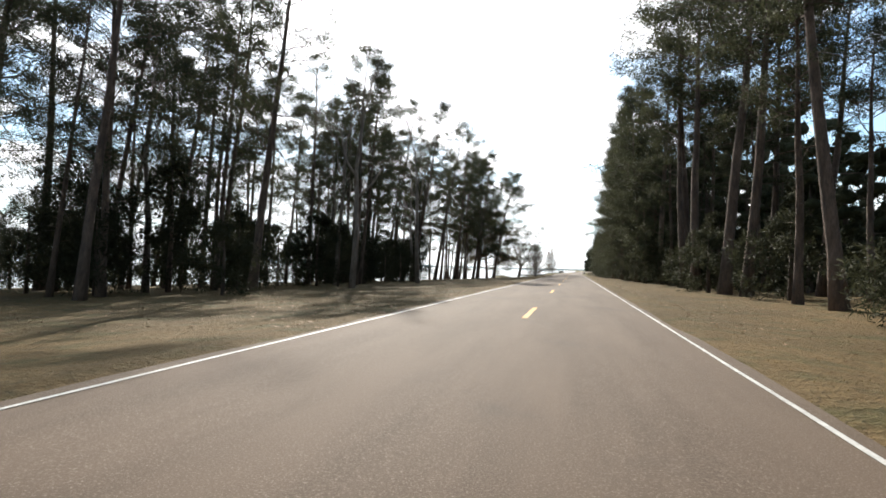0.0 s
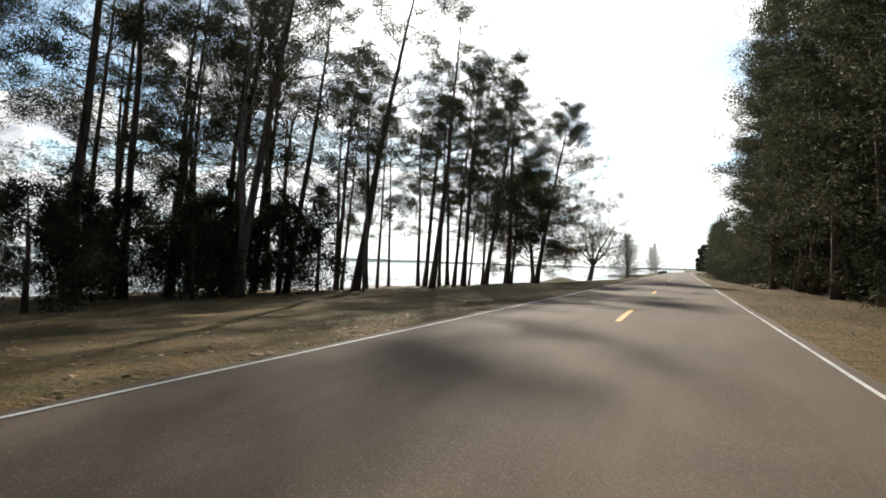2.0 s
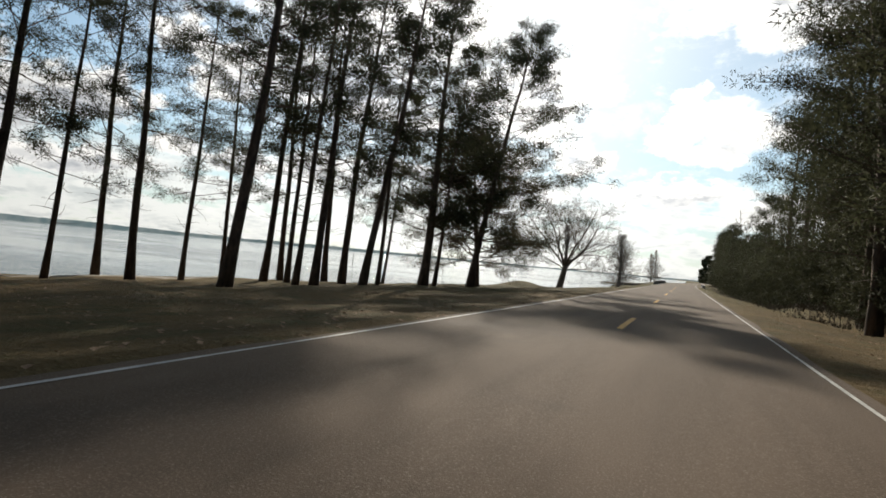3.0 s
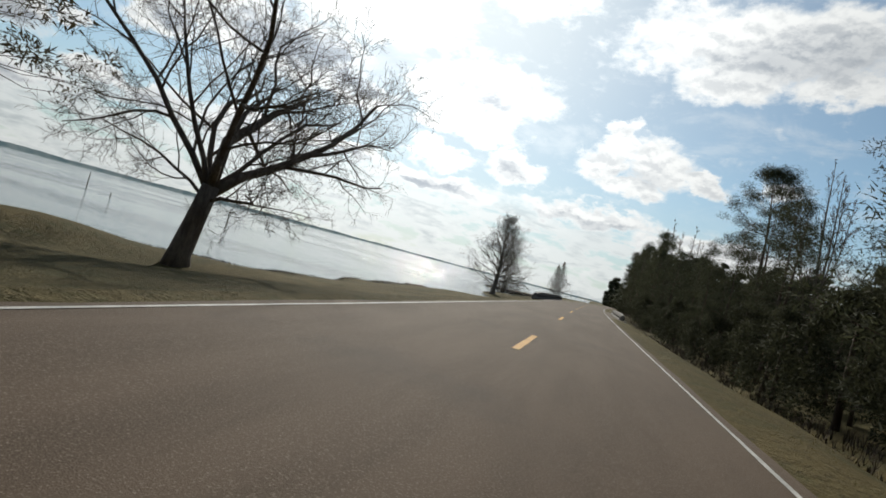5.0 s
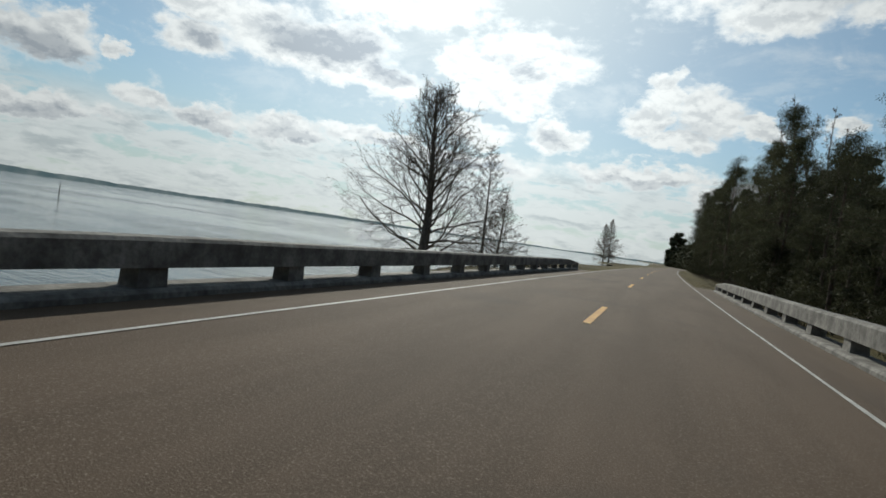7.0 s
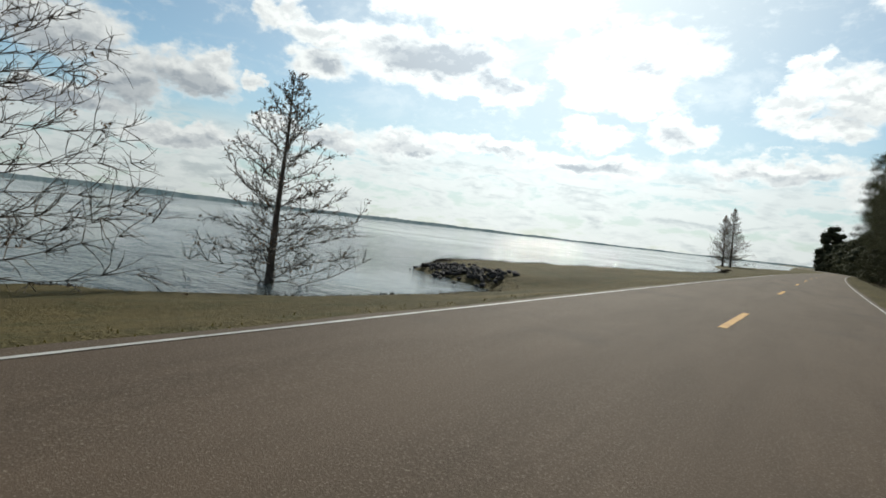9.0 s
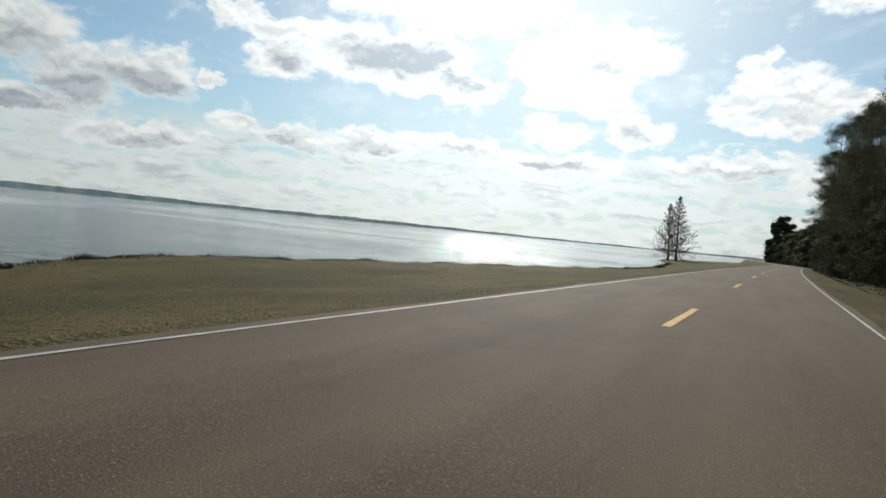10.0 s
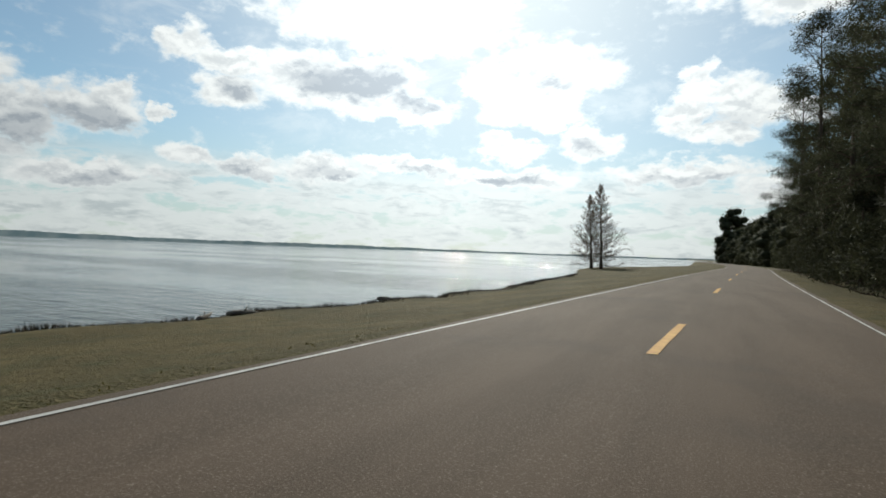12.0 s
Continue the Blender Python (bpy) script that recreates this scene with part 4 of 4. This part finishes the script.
    woods = tagged(new("background_woods"), "dark pine wood standing deep behind the roadside trees", "woods", kind="stuff")
    tagged(part("trunkwork", wood, BARK, woods), kind="stuff")
    tagged(part("crown", crown, NEEDLES, woods), kind="stuff")


def build_bare_trees():
    t = bare_tree(71, "leafless spreading tree with a leaning forked trunk on the lakeside grass",
                  [(1.0, (0.05, 0.1, 1.0), 10.6, 0.22), (0.97, (0.4, -0.3, 1.0), 9.0, 0.14), (0.9, (0.8, 0.15, 0.85), 8.6, 0.2), (0.93, (-0.55, 0.15, 1.0), 8.8, 0.13), (0.95, (0.0, 0.75, 0.9), 8.2, 0.12),
                   (0.92, (-0.25, -0.7, 0.85), 7.2, 0.11), (0.86, (-0.9, -0.2, 0.62), 5.2, 0.07), (0.84, (0.95, -0.5, 0.25), 4.6, 0.075), (0.97, (0.45, 0.5, 0.75), 7.0, 0.1)],
                  [(0, 0, -0.5), (0.05, 0, 0.4), (0.3, 0, 1.7), (0.55, 0, 3.0)], [0.62, 0.42, 0.35, 0.31], 0.92, 0.02, (0, 5, 5, 6, 8), 4, 0.95, 0.008, 0.2)
    stand(t, -14.3, 154.6, -17, 1.1)
    small = bare_tree(70, "slender leafless hardwood among the lakeside pines",
                      [(0.5, (0.7, 0.2, 0.8), 3.5, 0.07), (0.62, (-0.7, 0.3, 0.8), 3.8, 0.08), (0.75, (0.2, -0.7, 0.9), 3.6, 0.07), (0.9, (-0.4, -0.4, 0.9), 3.4, 0.07), (1.0, (0.3, 0.3, 1.0), 3.8, 0.08)],
                      [(0, 0, -0.5), (0.2, 0.1, 4), (0.1, 0.4, 8), (0.5, 0.3, 12)], [0.24, 0.17, 0.13, 0.09], 0.7, 0.06, (0, 2, 3, 3, 4), 4, 0.8)
    for k, (x, y, size) in enumerate([(-27, 87, 1.1), (-23, 79, 1.2), (-17, 62, 1.3), (-30, 66, 1.3), (-22, 50, 1.2), (-16, 40, 1.2), (-28, 32, 1.2), (-33, 84, 1.0), (-20, 88, 0.6)]):
        (again if k else stand)(small, x, y, k * 73, size, group="hardwoods among the pines")
    stand(oval_cypress(72, "large leafless cypress with an oval crown at the water", 13.9, 5.6, 0.5, 64), -14.5, 227.6, 0, 1.0, group="lakeside cypresses")
    stand(cypress(73, "slender leafless cypress beside the bridge", 13.6, 5.4, 0.22, 90, 1.0, 1, 0.05, 0.1, 1.6), -16.3, 249, 0, 1.0, group="lakeside cypresses")
    stand(cypress(74, "small bushy leafless cypress", 10, 4.2, 0.24, 80, 1.1, 1, 0.15, 0.15, 1.7), -17.7, 260.5, 0, 1.0, group="lakeside cypresses")
    stand(cypress(75, "tall cypress of a pair standing alone at the shore", 21.5, 6.8, 0.42, 120, 1.2, 1, 1.0, 0.2, 1.8, 4), -17.2, 470, 0, 1.0, group="pair of cypresses")
    stand(cypress(76, "shorter cypress of a pair standing alone at the shore", 19, 6.4, 0.38, 110, 1.2, 1, 1.0, 0.2, 1.8, 4), -19.8, 471, 0, 1.0, group="pair of cypresses")
    for k, (x, y) in enumerate([(16.8, 184.0), (18.4, 188.0)]):
        stand(cypress(86 + k, "leafless hardwood rising behind the roadside pines", 17.5, 3.4, 0.2, 80, 1.6, 3, 0.1, 0.6, 1.2), x, y, 0, 1.0, group="bare treetops")
    for k, (x, y, h) in enumerate([(17.3, 268, 24.5), (21.5, 273, 24), (25, 286, 23)]):
        stand(cypress(80 + k, "leafless treetop standing over the dark wood", h, 3.6, 0.26, 70, 1.6, 3, 0.2, 0.6, 2.0), x, y, 0, 1.0, group="bare treetops")


build_left_pines()
build_right_woods()
build_bare_trees()

# ---- posts in the lake ----
for x, y, h in ((-58, 214, 2.8), (-84, 210, 2.8), (-105, 262, 2.4), (-72, 204, 0.7)):
    s = Soup()
    s.tube([Vector((x, y, LAKE - 1.2)), Vector((x + 0.03, y, LAKE + h * 0.5)), Vector((x + 0.08, y, LAKE + h))], [0.085, 0.08, 0.07], 7)
    ob = new("water_post", s.mesh("water_post", DRIFT))
    tagged(ob, "thin weathered wooden post standing in the lake", "post", "posts in the lake")

# ---- small cover: grass, leaves, shore ----


def blade_fan(soup, x, y, z, size, rng, blades):
    verts, faces = [], []
    for _ in range(blades):
        a, lean = rng.uniform(0, 6.28), rng.uniform(0.15, 0.75)
        h = size * rng.uniform(0.5, 1.1)
        w = 0.006 + 0.008 * rng.random()
        ca, sa = math.cos(a), math.sin(a)
        n = len(verts)
        verts += [(x - sa * w, y + ca * w, z - 0.02), (x + sa * w, y - ca * w, z - 0.02), (x + ca * lean * h, y + sa * lean * h, z + h * (1 - 0.4 * lean))]
        faces.append((n, n + 1, n + 2))
    soup.add(verts, faces)


def build_grass():
    rng = random.Random(21)
    left, right = Soup(), Soup()
    pick = np.random.RandomState(21)
    y = pick.uniform(2, 400, 16000)
    y = y[(y < BRIDGE[0] - 0.5) | (y > BRIDGE[1] + 0.5)]
    s = 2.98 + 4.6 * pick.uniform(0, 1, len(y)) ** 1.5
    mid = road_x(y)
    for x, soup, top in ((mid - s, left, 0.022), (mid + s, right, 0.026)):
        for px, py, pz in zip(x.tolist(), y.tolist(), ground_z(x, y).tolist()):
            if pz > LAKE + 0.1:
                blade_fan(soup, px, py, pz, rng.uniform(0.012, top), rng, 3)
    tagged(new("grass", left.mesh("lakeside_grass", GRASS)), "short dry winter grass on the lakeside verge", "grass", kind="stuff")
    tagged(new("grass", right.mesh("woodside_grass", GRASS)), "short dry winter grass below the roadside wood", "grass", kind="stuff")
    reeds = Soup()
    ys = [p[0] for p in SHORE]
    xs = [p[1] for p in SHORE]
    y = np.concatenate([pick.uniform(120, 420, 9000), pick.uniform(284, 420, 6000)])
    y = y[(y < BRIDGE[0] + 2) | (y > BRIDGE[1])]
    x = np.interp(y, ys, xs) + pick.normal(0.7, 0.5, len(y))
    for px, py, pz in zip(x.tolist(), y.tolist(), ground_z(x, y).tolist()):
        if pz > LAKE - 0.15:
            clump = 0.55 + 0.45 * math.sin(py * 1.9) * math.sin(py * 0.43 + 1)
            blade_fan(reeds, px, py, pz, rng.uniform(0.08, 0.32) * clump * (1.6 if py > 284 else 1.0), rng, 6)
    tagged(new("shore_growth", reeds.mesh("shore_growth", BRUSH)), "low brown growth along the water's edge", "reeds", kind="stuff")


def build_leaf_litter():
    rng = random.Random(22)
    s = Soup()
    pick = np.random.RandomState(22)
    ys = pick.uniform(8, 140, 9000)
    o = 2.9 + 24 * pick.uniform(0, 1, 9000) ** 1.3
    xs = np.where(pick.uniform(0, 1, 9000) < 0.2, 3 + o / 3, -o)
    zs = np.where(np.abs(xs) < 3.02, 0.03, ground_z(xs, ys) + 0.03)
    for x, y, z in zip(xs.tolist(), ys.tolist(), zs.tolist()):
        a, r = rng.uniform(0, 6.28), rng.uniform(0.03, 0.075)
        c, d = math.cos(a) * r, math.sin(a) * r
        s.add([(x + c, y + d, z), (x - d * 0.6, y + c * 0.6, z + 0.02), (x - c, y - d, z + rng.uniform(0, 0.03)), (x + d * 0.6, y - c * 0.6, z + 0.01)], [(0, 1, 2), (0, 2, 3)])
    tagged(new("leaf_litter", s.mesh("leaf_litter", LEAF)), "fallen dry leaves scattered on the verge", "leaves", kind="stuff")


def lump(rng, size, flat=0.7):
    """A broken stone."""
    bm = bmesh.new()
    bmesh.ops.create_icosphere(bm, subdivisions=2, radius=size)
    for v in bm.verts:
        v.co *= 1 + rng.uniform(-0.22, 0.16)
        v.co.z *= flat
    m = bpy.data.meshes.new("shore_rock")
    bm.to_mesh(m)
    bm.free()
    m.materials.append(ROCK)
    return m


def build_shore_things():
    rng = random.Random(23)
    shapes = [lump(rng, 0.27), lump(rng, 0.22, 0.8), lump(rng, 0.32, 0.55), lump(rng, 0.18)]
    for k in range(250):
        f = rng.random()
        x, y = -13.4 - 9.0 * f + rng.gauss(0, 0.7), 274.6 + 6.0 * f + rng.gauss(0, 1.0)
        size = rng.uniform(0.4, 0.9)
        ob = new("shore_rock", shapes[rng.randrange(4)])
        z = max(up(x, y), LAKE - 0.1)
        ob.matrix_basis = pose(x, y, z + 0.1 * size + 0.16 * rng.random() ** 2, rng.uniform(-20, 20), rng.uniform(-20, 20), rng.uniform(0, 360)) @ Matrix.Diagonal((size, size, size, 1))
        tagged(ob, "dark broken stone in a heap at the lake's edge", "rock", "stone heap at the shore")
    for k, (x, y, long, turn) in enumerate([(-15.6, 196, 3.2, 70), (-17.2, 188.5, 2.4, 100), (-14.8, 203, 2.2, 60), (-12.6, 345.5, 1.7, 75), (-12.9, 343.6, 1.2, 110), (-12.0, 356.5, 1.0, 40)]):
        s = Soup()
        s.tube(bent(Vector((-long / 2, 0, 0)), Vector((1, 0, 0.03)), long, 6, rng, 0.06), [0.09, 0.13, 0.12, 0.1, 0.09, 0.06, 0.03], 7)
        s.tube(bent(Vector((0, 0, 0.05)), Vector((0.6, 0.5, 0.6)), long * 0.25, 3, rng, 0.1), [0.05, 0.04, 0.03, 0.01], 5)
        ob = new("driftwood_log", s.mesh("driftwood_log", DRIFT, True))
        ob.matrix_basis = pose(x, y, max(up(x, y), LAKE) + 0.08, 0, 0, turn)
        tagged(ob, "grey weathered driftwood log lying at the waterline", "driftwood", "driftwood along the shore")
    s = Soup()
    for k in range(420):
        f = rng.random()
        y = 181 + 25 * f
        x = -16.8 + 2.6 * f + rng.gauss(0, 0.9)
        z = max(up(x, y), LAKE) + 0.03
        a, r = rng.gauss(1.2, 0.5), rng.uniform(0.15, 0.6)
        s.tube([Vector((x, y, z)), Vector((x + r * math.cos(a), y + r * math.sin(a), z + rng.uniform(-0.01, 0.06)))], [0.025, 0.012], 3)
    tagged(new("shore_debris", s.mesh("shore_debris", DRIFT)), "washed-up sticks and reed litter on the bank", "debris", kind="stuff")
    for name, y0, y1, inland, half, rise, mat, label, category in (
            ("sand_patch", 186, 206, 0.0, 1.0, 0.04, SAND, "pale strip of bare wet sand on the bank", "sand"),
            ("mud_bar", 189, 207, -1.5, 0.75, 0.3, MUD, "low brown mud bar with reed stubble off the bank", "mud bank"),
            ("sand_patch", 98, 114, -17.2, 0.8, 0.06, SAND, "pale bare sand below the lakeside pines", "sand")):
        s = Soup()
        n, verts = 48, []
        for i in range(n + 1):
            y = y0 + (y1 - y0) * i / n
            c = float(np.interp(y, [183, 190, 197, 205, 210], [-15.6, -15.2, -14.2, -13.4, -13.2])) + inland + 0.15 * math.sin(i * 0.9)
            w = half * math.sin(math.pi * i / n) ** 0.6 * (0.75 + 0.25 * math.sin(i * 1.3))
            for o in (-1, -0.55, 0, 0.55, 1):
                x = c + o * w
                top = max(up(x, y) + 0.02, LAKE + 0.005)
                verts.append((x, y, top + (rise * (1 - o * o) * (0.8 + 0.2 * math.sin(i * 2.1)) if abs(o) < 1 else -0.06)))
        s.add(verts, [(5 * i + k, 5 * i + k + 1, 5 * i + k + 6, 5 * i + k + 5) for i in range(n) for k in range(4)])
        tagged(new(name, s.mesh(name, mat, True)), label, category, kind="structure")
    s = Soup()
    for k in range(900):
        y = rng.uniform(190, 206)
        x = float(np.interp(y, [183, 190, 197, 205, 210], [-15.6, -15.2, -14.2, -13.4, -13.2])) - 1.5 + rng.gauss(0, 0.32)
        blade_fan(s, x, y, LAKE + 0.18, rng.uniform(0.05, 0.16), rng, 4)
    tagged(new("reed_stubble", s.mesh("reed_stubble", BRUSH)), "short brown reed stubble on the mud bar", "reeds", kind="stuff")


def build_brush():
    rng = random.Random(27)
    pick = np.random.RandomState(27)
    s = Soup()
    y = pick.uniform(110, 440, 9500)
    y = y[(y < 194) | (y > 226)]
    o = 10.8 - 5.2 * pick.uniform(0, 1, len(y)) ** 1.6
    o = np.where((y > 160) & (y < 194), o - 0.8, o)
    o = np.maximum(o - 2.6 * smooth(y, 300, 360), 5.6)
    x = road_x(y) + o
    for px, py, pz, po in zip(x.tolist(), y.tolist(), ground_z(x, y).tolist(), o.tolist()):
        tall = (0.1 + 0.085 * max(0.0, po - 6)) * rng.uniform(0.5, 1.3)
        for _ in range(4):
            a, lean = rng.uniform(0, 6.28), rng.uniform(0.1, 0.7)
            tip = Vector((px + math.cos(a) * lean * tall, py + math.sin(a) * lean * tall, pz + tall))
            w = Vector((-math.sin(a), math.cos(a), 0)) * 0.018
            foot = Vector((px, py, pz - 0.03))
            s.add([tuple(foot - w), tuple(foot + w), tuple(tip)], [(0, 1, 2)])
            side = foot.lerp(tip, rng.uniform(0.4, 0.8))
            b = side + Vector((rng.gauss(0, 0.3), rng.gauss(0, 0.3), rng.uniform(0.0, 0.4))) * tall
            s.add([tuple(side - w * 0.7), tuple(side + w * 0.7), tuple(b)], [(0, 1, 2)])
    tagged(new("woodland_brush", s.mesh("woodland_brush", BRUSH)), "brown bare brush along the foot of the roadside wood", "brush", kind="stuff")


def build_tussocks():
    """Rough dry grass on the rise by the water."""
    rng = random.Random(31)
    s = Soup()
    for k in range(1500):
        y = rng.uniform(138, 168)
        edge = float(np.interp(y, [p[0] for p in SHORE], [p[1] for p in SHORE]))
        x = edge + abs(rng.gauss(0, 2.2)) + 0.3
        if math.sin(x * 1.3) * math.sin(y * 0.9 + 1) > -0.35:
            blade_fan(s, x, y, up(x, y), rng.uniform(0.06, 0.22), rng, 9)
    tagged(new("dry_tussocks", s.mesh("dry_tussocks", BRUSH)), "rough brown grass tussocks on the rise beside the water", "grass", kind="stuff")


build_brush()
build_tussocks()
build_grass()
build_leaf_litter()
build_shore_things()
